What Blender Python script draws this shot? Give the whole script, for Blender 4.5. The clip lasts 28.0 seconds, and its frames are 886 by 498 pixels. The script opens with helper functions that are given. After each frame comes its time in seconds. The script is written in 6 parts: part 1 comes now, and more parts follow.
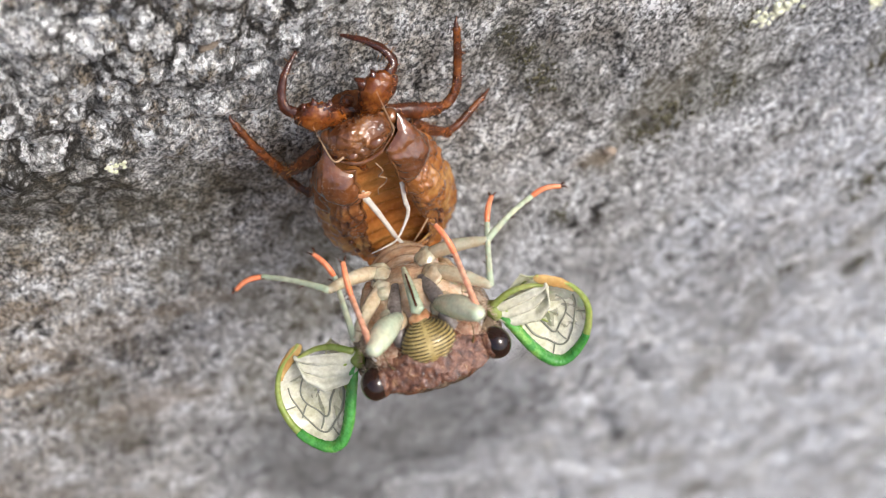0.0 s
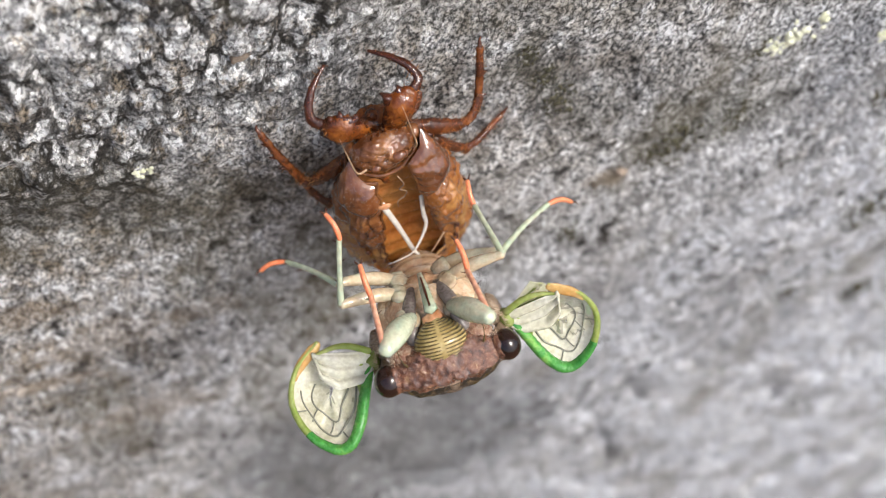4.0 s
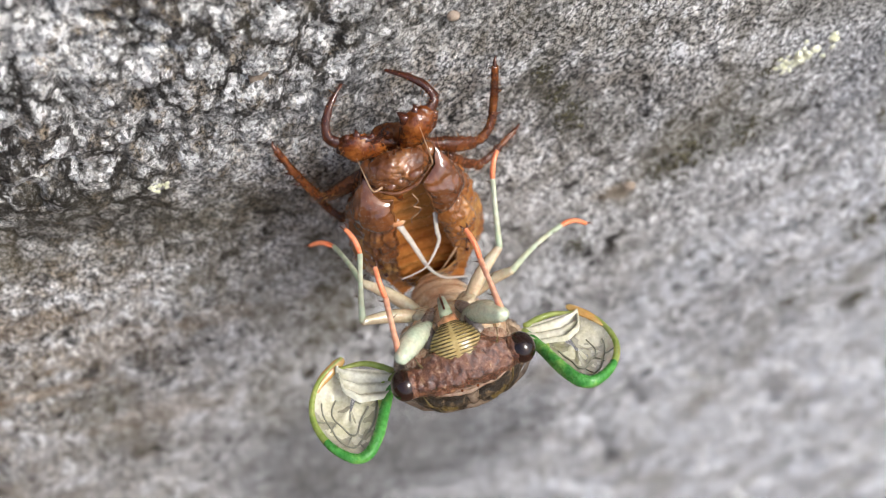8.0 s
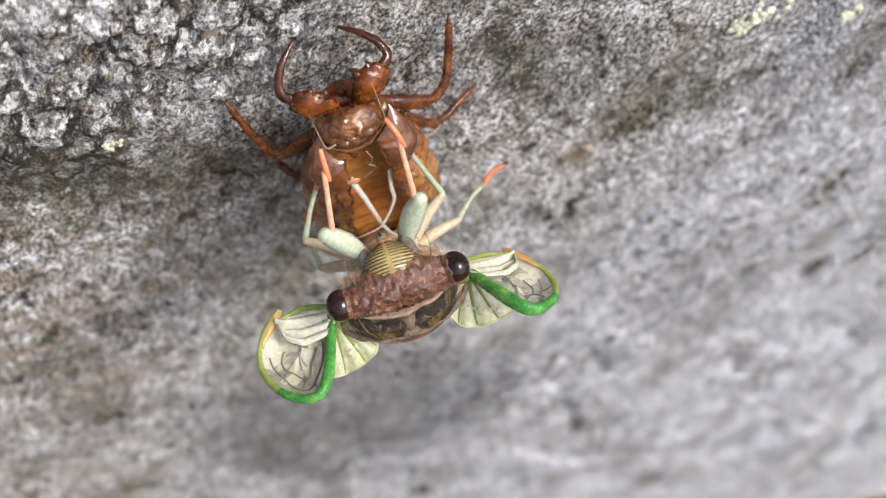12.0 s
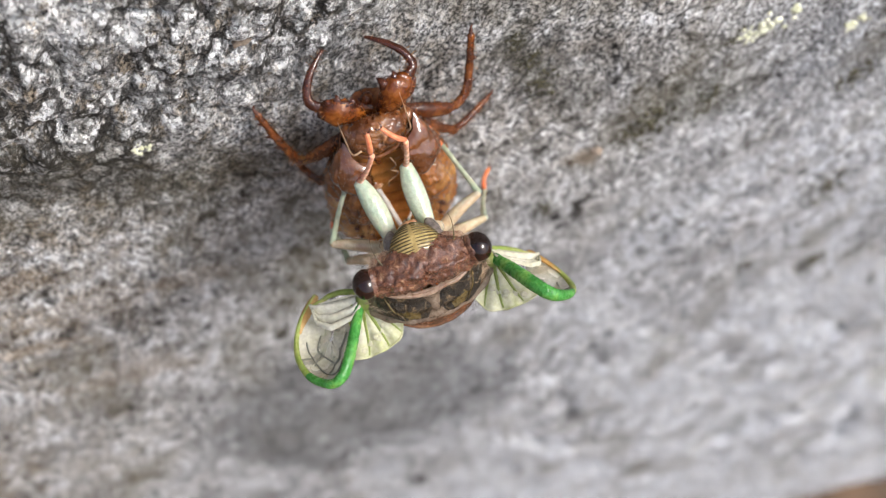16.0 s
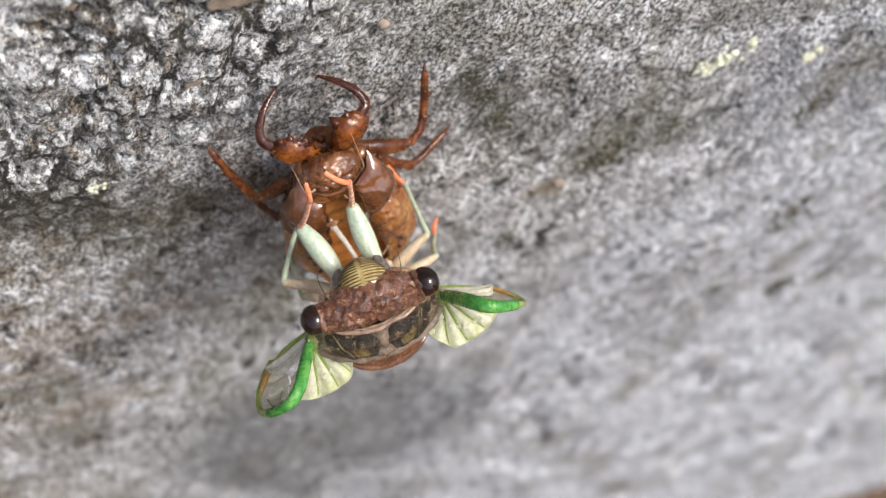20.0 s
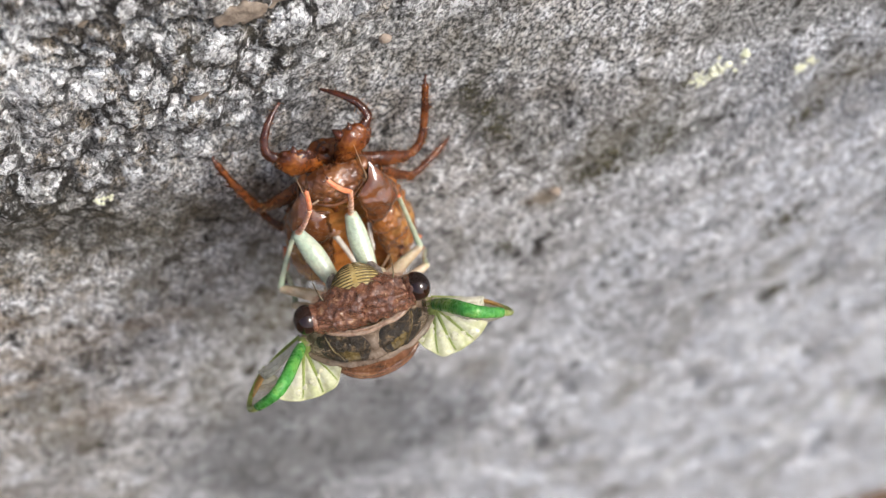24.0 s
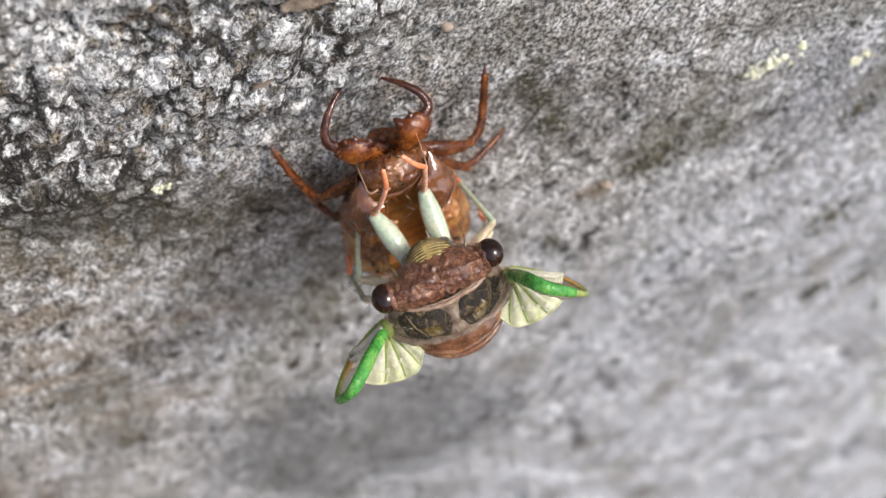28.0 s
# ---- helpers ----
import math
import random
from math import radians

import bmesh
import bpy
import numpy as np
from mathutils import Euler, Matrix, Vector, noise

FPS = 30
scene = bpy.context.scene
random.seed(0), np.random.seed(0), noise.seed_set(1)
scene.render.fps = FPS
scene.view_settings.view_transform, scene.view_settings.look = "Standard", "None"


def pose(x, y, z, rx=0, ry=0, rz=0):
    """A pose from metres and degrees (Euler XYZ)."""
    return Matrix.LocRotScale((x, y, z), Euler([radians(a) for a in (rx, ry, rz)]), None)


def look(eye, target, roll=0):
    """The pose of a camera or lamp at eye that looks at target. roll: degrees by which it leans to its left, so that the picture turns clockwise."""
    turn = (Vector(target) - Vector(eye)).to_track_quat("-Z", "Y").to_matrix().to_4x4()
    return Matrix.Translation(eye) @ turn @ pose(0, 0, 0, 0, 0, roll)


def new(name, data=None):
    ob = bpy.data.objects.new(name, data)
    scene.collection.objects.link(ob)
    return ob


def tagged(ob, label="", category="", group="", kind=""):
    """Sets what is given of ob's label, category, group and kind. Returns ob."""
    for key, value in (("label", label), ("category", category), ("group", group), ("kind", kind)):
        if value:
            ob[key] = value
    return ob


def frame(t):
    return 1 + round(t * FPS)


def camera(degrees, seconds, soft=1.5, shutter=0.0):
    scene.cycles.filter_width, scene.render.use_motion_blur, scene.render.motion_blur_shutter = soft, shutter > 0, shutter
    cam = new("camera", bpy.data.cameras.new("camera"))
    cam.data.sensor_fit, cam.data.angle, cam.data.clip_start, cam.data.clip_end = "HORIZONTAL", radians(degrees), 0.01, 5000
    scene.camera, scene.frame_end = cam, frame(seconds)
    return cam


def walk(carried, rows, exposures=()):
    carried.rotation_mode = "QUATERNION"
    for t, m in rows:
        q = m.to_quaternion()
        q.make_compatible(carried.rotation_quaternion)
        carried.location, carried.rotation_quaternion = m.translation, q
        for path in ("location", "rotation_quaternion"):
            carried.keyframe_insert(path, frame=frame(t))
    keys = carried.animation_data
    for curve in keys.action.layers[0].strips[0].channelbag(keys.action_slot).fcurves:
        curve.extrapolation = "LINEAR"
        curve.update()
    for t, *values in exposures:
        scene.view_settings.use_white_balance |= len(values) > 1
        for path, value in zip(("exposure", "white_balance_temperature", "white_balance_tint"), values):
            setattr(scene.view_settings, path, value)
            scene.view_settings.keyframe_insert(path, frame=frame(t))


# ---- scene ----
# ---- camera ----
cam = camera(40, 28.0, soft=1.1)
cam.data.dof.use_dof = True
cam.data.dof.focus_distance = 0.149
cam.data.dof.aperture_fstop = 20.0
PATH = [
    (0.0, pose(-0.04360, -0.09191, 0.14498, 31.828, -8.075, -18.162)),
    (0.5, pose(-0.04229, -0.09248, 0.14674, 32.070, -8.214, -18.143)),
    (1.0, pose(-0.04203, -0.09299, 0.14713, 32.077, -8.294, -17.748)),
    (1.5, pose(-0.04261, -0.09302, 0.14593, 32.394, -8.642, -17.900)),
    (2.0, pose(-0.04092, -0.09391, 0.14714, 31.916, -8.692, -17.235)),
    (2.5, pose(-0.04118, -0.09365, 0.14677, 31.959, -8.747, -17.075)),
    (3.0, pose(-0.04171, -0.09288, 0.14760, 32.296, -8.701, -17.009)),
    (3.5, pose(-0.04739, -0.09206, 0.14589, 32.518, -9.215, -17.266)),
    (4.0, pose(-0.04811, -0.09312, 0.14744, 32.437, -9.415, -16.956)),
    (4.5, pose(-0.04877, -0.09243, 0.14722, 32.670, -9.558, -16.991)),
    (6.5, pose(-0.04821, -0.09082, 0.14829, 31.466, -9.888, -16.751)),
    (7.0, pose(-0.04849, -0.09370, 0.14940, 31.143, -10.205, -16.864)),
    (7.5, pose(-0.05000, -0.09217, 0.14964, 31.408, -10.135, -16.812)),
    (8.0, pose(-0.05081, -0.08994, 0.15011, 31.871, -10.073, -16.778)),
    (8.5, pose(-0.04898, -0.09244, 0.14967, 31.508, -10.471, -16.827)),
    (9.0, pose(-0.04848, -0.09097, 0.14983, 31.766, -10.416, -16.865)),
    (9.5, pose(-0.04770, -0.09328, 0.14967, 31.449, -10.652, -17.021)),
    (10.0, pose(-0.04794, -0.09250, 0.14905, 31.443, -10.589, -16.995)),
    (10.5, pose(-0.04700, -0.09145, 0.15039, 31.663, -10.762, -17.195)),
    (11.0, pose(-0.04704, -0.09324, 0.15000, 31.327, -10.873, -17.186)),
    (11.5, pose(-0.04785, -0.09379, 0.14865, 31.119, -10.807, -17.192)),
    (13.5, pose(-0.04945, -0.09368, 0.15424, 31.277, -11.612, -17.707)),
    (14.0, pose(-0.05174, -0.09427, 0.15423, 30.943, -11.767, -17.698)),
    (14.5, pose(-0.05485, -0.09371, 0.15333, 30.806, -11.706, -17.663)),
    (15.0, pose(-0.05477, -0.09226, 0.15521, 30.771, -11.945, -17.738)),
    (15.5, pose(-0.05739, -0.09278, 0.15430, 30.475, -11.797, -17.562)),
    (16.0, pose(-0.05502, -0.09183, 0.15363, 30.424, -11.986, -17.696)),
    (16.5, pose(-0.05598, -0.09100, 0.15481, 30.496, -12.015, -17.819)),
    (17.0, pose(-0.05517, -0.09092, 0.15315, 30.382, -12.103, -17.835)),
    (17.5, pose(-0.05399, -0.09018, 0.15483, 30.484, -12.295, -18.004)),
    (18.0, pose(-0.05384, -0.09059, 0.15619, 30.546, -12.359, -18.007)),
    (18.5, pose(-0.05330, -0.08969, 0.15645, 30.653, -12.278, -18.112)),
    (19.0, pose(-0.05109, -0.09170, 0.15556, 30.534, -12.248, -18.054)),
    (19.5, pose(-0.05003, -0.09092, 0.15508, 30.718, -12.165, -18.071)),
    (20.0, pose(-0.05005, -0.09026, 0.15672, 30.940, -12.197, -18.153)),
    (20.5, pose(-0.05087, -0.09190, 0.15649, 30.978, -12.215, -18.243)),
    (21.0, pose(-0.05187, -0.09023, 0.15745, 31.179, -12.133, -18.271)),
    (21.5, pose(-0.05108, -0.09084, 0.15841, 31.217, -12.289, -18.435)),
    (23.5, pose(-0.05034, -0.09173, 0.16123, 31.349, -12.380, -18.550)),
    (24.0, pose(-0.05206, -0.09113, 0.15944, 31.344, -12.334, -18.553)),
    (24.5, pose(-0.05030, -0.09149, 0.15802, 31.238, -12.431, -18.492)),
    (25.0, pose(-0.05054, -0.08976, 0.15987, 31.260, -12.391, -18.419)),
    (25.5, pose(-0.05007, -0.09203, 0.15929, 31.242, -12.317, -18.248)),
    (26.0, pose(-0.05172, -0.09134, 0.15838, 31.322, -12.236, -18.130)),
    (26.5, pose(-0.05193, -0.09281, 0.15796, 31.385, -12.136, -18.112)),
    (27.0, pose(-0.05369, -0.09192, 0.15672, 31.332, -12.041, -18.003)),
    (27.5, pose(-0.05507, -0.09128, 0.15746, 31.332, -12.038, -17.965)),
    (28.0, pose(-0.05778, -0.09048, 0.15656, 31.414, -11.986, -17.946)),
]

walk(cam, PATH)

# ---- light ----
SUN_HEIGHT, SUN_TURN = radians(56), radians(142)
world = bpy.data.worlds.new("overcast_sky")
scene.world = world
world.use_nodes = True
wn = world.node_tree
sky = wn.nodes.new("ShaderNodeTexSky")
sky.sky_type = "NISHITA"
sky.sun_disc = False
sky.sun_elevation, sky.sun_rotation = SUN_HEIGHT, SUN_TURN
sky.air_density, sky.dust_density, sky.ozone_density = 1.0, 4.0, 0.6
wn.links.new(sky.outputs[0], wn.nodes["Background"].inputs[0])
wn.nodes["Background"].inputs[1].default_value = 0.125
sun = new("sun", bpy.data.lights.new("sun", "SUN"))
sun.data.energy, sun.data.angle, sun.data.color = 1.75, radians(20), (0.985, 0.985, 0.975)
toward = Vector((math.sin(SUN_TURN) * math.cos(SUN_HEIGHT), math.cos(SUN_TURN) * math.cos(SUN_HEIGHT), math.sin(SUN_HEIGHT)))
sun.matrix_world = look(toward * 3, (0, 0, 0))
scene.view_settings.exposure = 0.87

MM = 0.001
CRACKS = ((-44, 49.5, 7, -20, 2.4), (-31, 50.3, 7, -12, 2.4), (-50, 45, 9, 12, 1.6), (-38, 43.5, 6, -8, 1.4), (-25, 46.5, 5, 20, 1.4), (-30, 52.5, 5, 30, 2.0))
GROOVES = ((152, -191, 14, 56), (181, -169, 13, 20), (206, -224, 12, 61), (204, -166, 10, 68))


# ---- materials ----
def nodes_of(name):
    m = bpy.data.materials.new(name)
    m.use_nodes = True
    return m, m.node_tree.nodes, m.node_tree.links


def ramp(nd, stops):
    r = nd.new("ShaderNodeValToRGB")
    while len(r.color_ramp.elements) < len(stops):
        r.color_ramp.elements.new(0.5)
    for e, (p, c) in zip(r.color_ramp.elements, stops):
        e.position, e.color = p, (*c, 1)
    return r


def noise_tex(nd, ln, scale, detail=4.0, rough=0.6, stretch=(1, 1, 1), distort=0.0):
    """A noise in object space; scale counts features per metre."""
    tc, mp, nz = nd.new("ShaderNodeTexCoord"), nd.new("ShaderNodeMapping"), nd.new("ShaderNodeTexNoise")
    mp.inputs["Scale"].default_value = stretch
    ln.new(tc.outputs["Object"], mp.inputs["Vector"])
    ln.new(mp.outputs[0], nz.inputs["Vector"])
    for k, val in (("Scale", scale), ("Detail", detail), ("Roughness", rough), ("Distortion", distort)):
        nz.inputs[k].default_value = val
    return nz


def mixed(nd, ln, fac, a, b, mode="MIX"):
    mx = nd.new("ShaderNodeMix")
    mx.data_type, mx.blend_type = "RGBA", mode
    for sock, val in ((mx.inputs[0], fac), (mx.inputs[6], a), (mx.inputs[7], b)):
        if isinstance(val, (int, float)):
            sock.default_value = val
        elif isinstance(val, tuple):
            sock.default_value = (*val, 1)
        else:
            ln.new(val, sock)
    return mx.outputs[2]


def skin(name, stops, scale, rough=0.35, bump=0.15, grain=6.0, coat=0.0, thin=0.0, sss=0.0, spots=None, stretch=(1, 1, 1), glassy=0.0, sparkle=0.0, gloss=0.08):
    """A living or dried surface: mottled colour at two scales, fine relief, gloss; thin: share of light that passes through."""
    m, nd, ln = nodes_of(name)
    bs = nd["Principled BSDF"]
    big, fine = noise_tex(nd, ln, scale, 3, 0.6, stretch, 0.4), noise_tex(nd, ln, scale * grain, 3, 0.6)
    col = ramp(nd, stops)
    ln.new(big.outputs[0], col.inputs[0])
    dim = ramp(nd, [(0.3, (0.72, 0.70, 0.68)), (0.65, (1, 1, 1))])
    ln.new(fine.outputs[0], dim.inputs[0])
    out = mixed(nd, ln, 0.8, col.outputs[0], dim.outputs[0], "MULTIPLY")
    if spots:
        sp = ramp(nd, [(spots[0], (0, 0, 0)), (spots[0] + 0.06, (1, 1, 1))])
        sn = noise_tex(nd, ln, spots[2], 3, 0.6)
        ln.new(sn.outputs[0], sp.inputs[0])
        out = mixed(nd, ln, sp.outputs[0], out, spots[1])
        rr = ramp(nd, [(0.0, (rough,) * 3), (1.0, (min(1, rough + 0.22),) * 3)])
        ln.new(sp.outputs[0], rr.inputs[0])
        ln.new(rr.outputs[0], bs.inputs["Roughness"])
    else:
        rr = ramp(nd, [(0.3, (max(0.04, rough - 0.12),) * 3), (0.7, (min(1, rough + 0.12),) * 3)])
        ln.new(fine.outputs[0], rr.inputs[0])
        ln.new(rr.outputs[0], bs.inputs["Roughness"])
    ln.new(out, bs.inputs["Base Color"])
    bs.inputs["Coat Weight"].default_value = coat
    bs.inputs["Coat Roughness"].default_value = 0.06
    bs.inputs["Coat IOR"].default_value = 1.5
    bs.inputs["Specular IOR Level"].default_value = 0.2 if coat else 0.5
    if glassy:
        bs.inputs["Transmission Weight"].default_value = glassy
        bs.inputs["IOR"].default_value = 1.4
    if sss:
        bs.inputs["Subsurface Weight"].default_value = sss
        bs.inputs["Subsurface Radius"].default_value = (1.0, 0.6, 0.35)
        bs.inputs["Subsurface Scale"].default_value = 0.0012
    bp = nd.new("ShaderNodeBump")
    bp.inputs["Strength"].default_value, bp.inputs["Distance"].default_value = bump, 0.0004
    ln.new(fine.outputs[0], bp.inputs["Height"])
    ln.new(bp.outputs[0], bs.inputs["Normal"])
    if sparkle:
        cb = nd.new("ShaderNodeBump")
        cb.inputs["Strength"].default_value, cb.inputs["Distance"].default_value = sparkle, 0.0003
        ln.new(fine.outputs[0], cb.inputs["Height"])
        ln.new(cb.outputs[0], bs.inputs["Coat Normal"])
    if thin:
        tr, mx = nd.new("ShaderNodeBsdfTranslucent"), nd.new("ShaderNodeMixShader")
        ln.new(out, tr.inputs[0])
        mx.inputs[0].default_value = thin
        ln.new(bs.outputs[0], mx.inputs[1])
        ln.new(tr.outputs[0], mx.inputs[2])
        last = mx.outputs[0]
        if coat:
            gl, fr, wt, top = nd.new("ShaderNodeBsdfGlossy"), nd.new("ShaderNodeFresnel"), nd.new("ShaderNodeMath"), nd.new("ShaderNodeMixShader")
            gl.inputs["Roughness"].default_value = gloss
            fr.inputs["IOR"].default_value = 1.3 + 0.4 * coat
            wt.operation = "MULTIPLY"
            wt.inputs[1].default_value = min(1.0, coat)
            bs.inputs["Coat Weight"].default_value = 0.0
            if sparkle:
                ln.new(cb.outputs[0], gl.inputs["Normal"])
                ln.new(cb.outputs[0], fr.inputs["Normal"])
            ln.new(fr.outputs[0], wt.inputs[0])
            ln.new(wt.outputs[0], top.inputs[0])
            ln.new(last, top.inputs[1])
            ln.new(gl.outputs[0], top.inputs[2])
            last = top.outputs[0]
        ln.new(last, nd["Material Output"].inputs[0])
    return m


def film_skin(name, stops, scale, clear=0.4, rough=0.25, thin=0.42):
    """A wet, milky, half-clear wing skin."""
    m = skin(name, stops, scale, rough, 0.12, 5, 0.5, thin, 0, None, (1, 1, 1))
    nd, ln = m.node_tree.nodes, m.node_tree.links
    last = nd["Material Output"].inputs[0].links[0].from_socket
    tp, mx = nd.new("ShaderNodeBsdfTransparent"), nd.new("ShaderNodeMixShader")
    mx.inputs[0].default_value = clear
    ln.new(last, mx.inputs[1])
    ln.new(tp.outputs[0], mx.inputs[2])
    ln.new(mx.outputs[0], nd["Material Output"].inputs[0])
    return m


def smooth_mask(nd, ln, value, lo, hi):
    mr = nd.new("ShaderNodeMapRange")
    mr.interpolation_type = "SMOOTHSTEP"
    mr.inputs["From Min"].default_value, mr.inputs["From Max"].default_value = lo, hi
    ln.new(value, mr.inputs["Value"])
    return mr.outputs[0]


def maths(nd, ln, op, a, b):
    mt = nd.new("ShaderNodeMath")
    mt.operation = op
    for sock, val in ((mt.inputs[0], a), (mt.inputs[1], b)):
        if isinstance(val, (int, float)):
            sock.default_value = val
        else:
            ln.new(val, sock)
    return mt.outputs[0]


def stone():
    m, nd, ln = nodes_of("weathered_granite")
    bs = nd["Principled BSDF"]
    tall = (1, 1, 0.66)
    place = nd.new("ShaderNodeSeparateXYZ")
    ln.new(nd.new("ShaderNodeTexCoord").outputs["Object"], place.inputs[0])
    px, pz = place.outputs[0], place.outputs[2]
    tint = noise_tex(nd, ln, 16, 4, 0.6, tall)
    crust = noise_tex(nd, ln, 260, 9, 0.78, tall, 0.1)
    grit = noise_tex(nd, ln, 1900, 5, 0.75, (1, 1, 0.75))
    pits = noise_tex(nd, ln, 420, 4, 0.6, tall, 0.1)
    blot = noise_tex(nd, ln, 75, 5, 0.62, (0.8, 1, 0.8), 0.1)
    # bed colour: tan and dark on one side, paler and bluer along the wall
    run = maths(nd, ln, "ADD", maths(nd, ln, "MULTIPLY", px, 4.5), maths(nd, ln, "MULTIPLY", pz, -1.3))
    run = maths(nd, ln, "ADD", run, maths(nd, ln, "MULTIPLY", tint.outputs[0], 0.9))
    # first stop is tan, darkened further to stand in for shade there
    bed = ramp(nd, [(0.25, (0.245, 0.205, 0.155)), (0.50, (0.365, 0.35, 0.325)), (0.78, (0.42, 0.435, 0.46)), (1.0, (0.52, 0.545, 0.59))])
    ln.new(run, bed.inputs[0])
    pale = ramp(nd, [(0.40, (0, 0, 0)), (0.50, (0.35, 0.35, 0.35)), (0.60, (1, 1, 1))])
    ln.new(crust.outputs[0], pale.inputs[0])
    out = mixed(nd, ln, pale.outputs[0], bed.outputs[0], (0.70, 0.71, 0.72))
    dk = ramp(nd, [(0.36, (1, 1, 1)), (0.46, (0, 0, 0))])
    ln.new(pits.outputs[0], dk.inputs[0])
    some = noise_tex(nd, ln, 55, 3, 0.6, tall)
    out = mixed(nd, ln, maths(nd, ln, "MULTIPLY", dk.outputs[0], smooth_mask(nd, ln, some.outputs[0], 0.36, 0.60)), out, (0.055, 0.050, 0.046))
    bl = ramp(nd, [(0.34, (0.50, 0.48, 0.46)), (0.52, (1, 1, 1))])
    ln.new(blot.outputs[0], bl.inputs[0])
    out = mixed(nd, ln, 0.8, out, bl.outputs[0], "MULTIPLY")
    gr = ramp(nd, [(0.42, (0.05, 0.05, 0.05)), (0.49, (0.85, 0.85, 0.85)), (0.57, (2.2, 2.2, 2.2))])
    ln.new(grit.outputs[0], gr.inputs[0])
    out = mixed(nd, ln, 0.9, out, gr.outputs[0], "MULTIPLY")
    # a thick pale lichen crust, broken by dark cracks, high on the tan side
    rag = noise_tex(nd, ln, 60, 4, 0.6, tall)
    top = maths(nd, ln, "ADD", maths(nd, ln, "MULTIPLY", pz, 26.0), maths(nd, ln, "MULTIPLY", px, -17.0))
    top = maths(nd, ln, "ADD", top, maths(nd, ln, "MULTIPLY", rag.outputs[0], 1.6))
    high = smooth_mask(nd, ln, top, 1.35, 2.1)
    # crumbly granules with dark gaps, and wider cracks between pale lumps of crust
    warp = noise_tex(nd, ln, 260, 5, 0.68, tall)
    bent = nd.new("ShaderNodeVectorMath")
    bent.operation = "MULTIPLY_ADD"
    ln.new(warp.outputs[1], bent.inputs[0])
    bent.inputs[1].default_value = (0.006, 0.006, 0.006)
    drawn = nd.new("ShaderNodeVectorMath")
    drawn.operation = "MULTIPLY"
    drawn.inputs[1].default_value = tall
    ln.new(nd.new("ShaderNodeTexCoord").outputs["Object"], drawn.inputs[0])
    ln.new(drawn.outputs[0], bent.inputs[2])
    grain, plates = nd.new("ShaderNodeTexVoronoi"), nd.new("ShaderNodeTexVoronoi")
    plates.feature = "DISTANCE_TO_EDGE"
    for tex, size in ((grain, 700), (plates, 210)):
        ln.new(bent.outputs[0], tex.inputs["Vector"])
        tex.inputs["Scale"].default_value = size
    gaps = smooth_mask(nd, ln, grain.outputs["Distance"], 0.85, 0.35)
    holes = noise_tex(nd, ln, 640, 6, 0.74, tall, 0.1)
    broken = noise_tex(nd, ln, 48, 4, 0.6, tall)
    rift = maths(nd, ln, "MULTIPLY", smooth_mask(nd, ln, plates.outputs["Distance"], 0.16, 0.03), smooth_mask(nd, ln, broken.outputs[0], 0.40, 0.52))
    lobes = maths(nd, ln, "MULTIPLY", smooth_mask(nd, ln, holes.outputs[0], 0.36, 0.50), maths(nd, ln, "ADD", maths(nd, ln, "MULTIPLY", gaps, 0.5), 0.5))
    lobes = maths(nd, ln, "MULTIPLY", lobes, maths(nd, ln, "SUBTRACT", 1.0, rift))
    out = mixed(nd, ln, 0.4, out, mixed(nd, ln, gaps, (0.45, 0.44, 0.43), (1.35, 1.35, 1.35)), "MULTIPLY")
    ck = mixed(nd, ln, lobes, (0.040, 0.036, 0.032), (0.94, 0.94, 0.935))
    ck = mixed(nd, ln, 0.6, ck, gr.outputs[0], "MULTIPLY")
    out = mixed(nd, ln, maths(nd, ln, "MULTIPLY", high, smooth_mask(nd, ln, crust.outputs[0], 0.36, 0.52)), out, ck)
    # green-brown algae on the tan side and in odd patches
    alg = noise_tex(nd, ln, 40, 5, 0.65, tall)
    al = ramp(nd, [(0.54, (0, 0, 0)), (0.68, (1, 1, 1))])
    ln.new(alg.outputs[0], al.inputs[0])
    out = mixed(nd, ln, al.outputs[0], out, mixed(nd, ln, 0.6, out, (0.17, 0.145, 0.085)))
    # one dark grey patch with a ragged edge, low on the wall
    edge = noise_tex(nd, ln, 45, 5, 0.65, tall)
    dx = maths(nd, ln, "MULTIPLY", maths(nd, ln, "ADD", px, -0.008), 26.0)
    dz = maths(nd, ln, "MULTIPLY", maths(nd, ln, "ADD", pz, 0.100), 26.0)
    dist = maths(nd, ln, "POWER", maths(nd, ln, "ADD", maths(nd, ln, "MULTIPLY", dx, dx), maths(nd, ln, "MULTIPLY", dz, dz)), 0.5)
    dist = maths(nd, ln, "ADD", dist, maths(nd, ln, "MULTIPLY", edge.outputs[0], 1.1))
    grey_patch = smooth_mask(nd, ln, dist, 1.75, 1.15)
    out = mixed(nd, ln, maths(nd, ln, "MULTIPLY", grey_patch, 0.6), out, (0.13, 0.13, 0.135))
    # algae and tan stains, and shade painted as colour, each with a ragged edge
    olive, tan, slate = (0.09, 0.084, 0.062), (0.36, 0.275, 0.195), (0.095, 0.095, 0.098)
    wash = {olive: (0.55, 0.52, 0.42), tan: (1.0, 0.85, 0.65), slate: (0.5, 0.5, 0.52)}
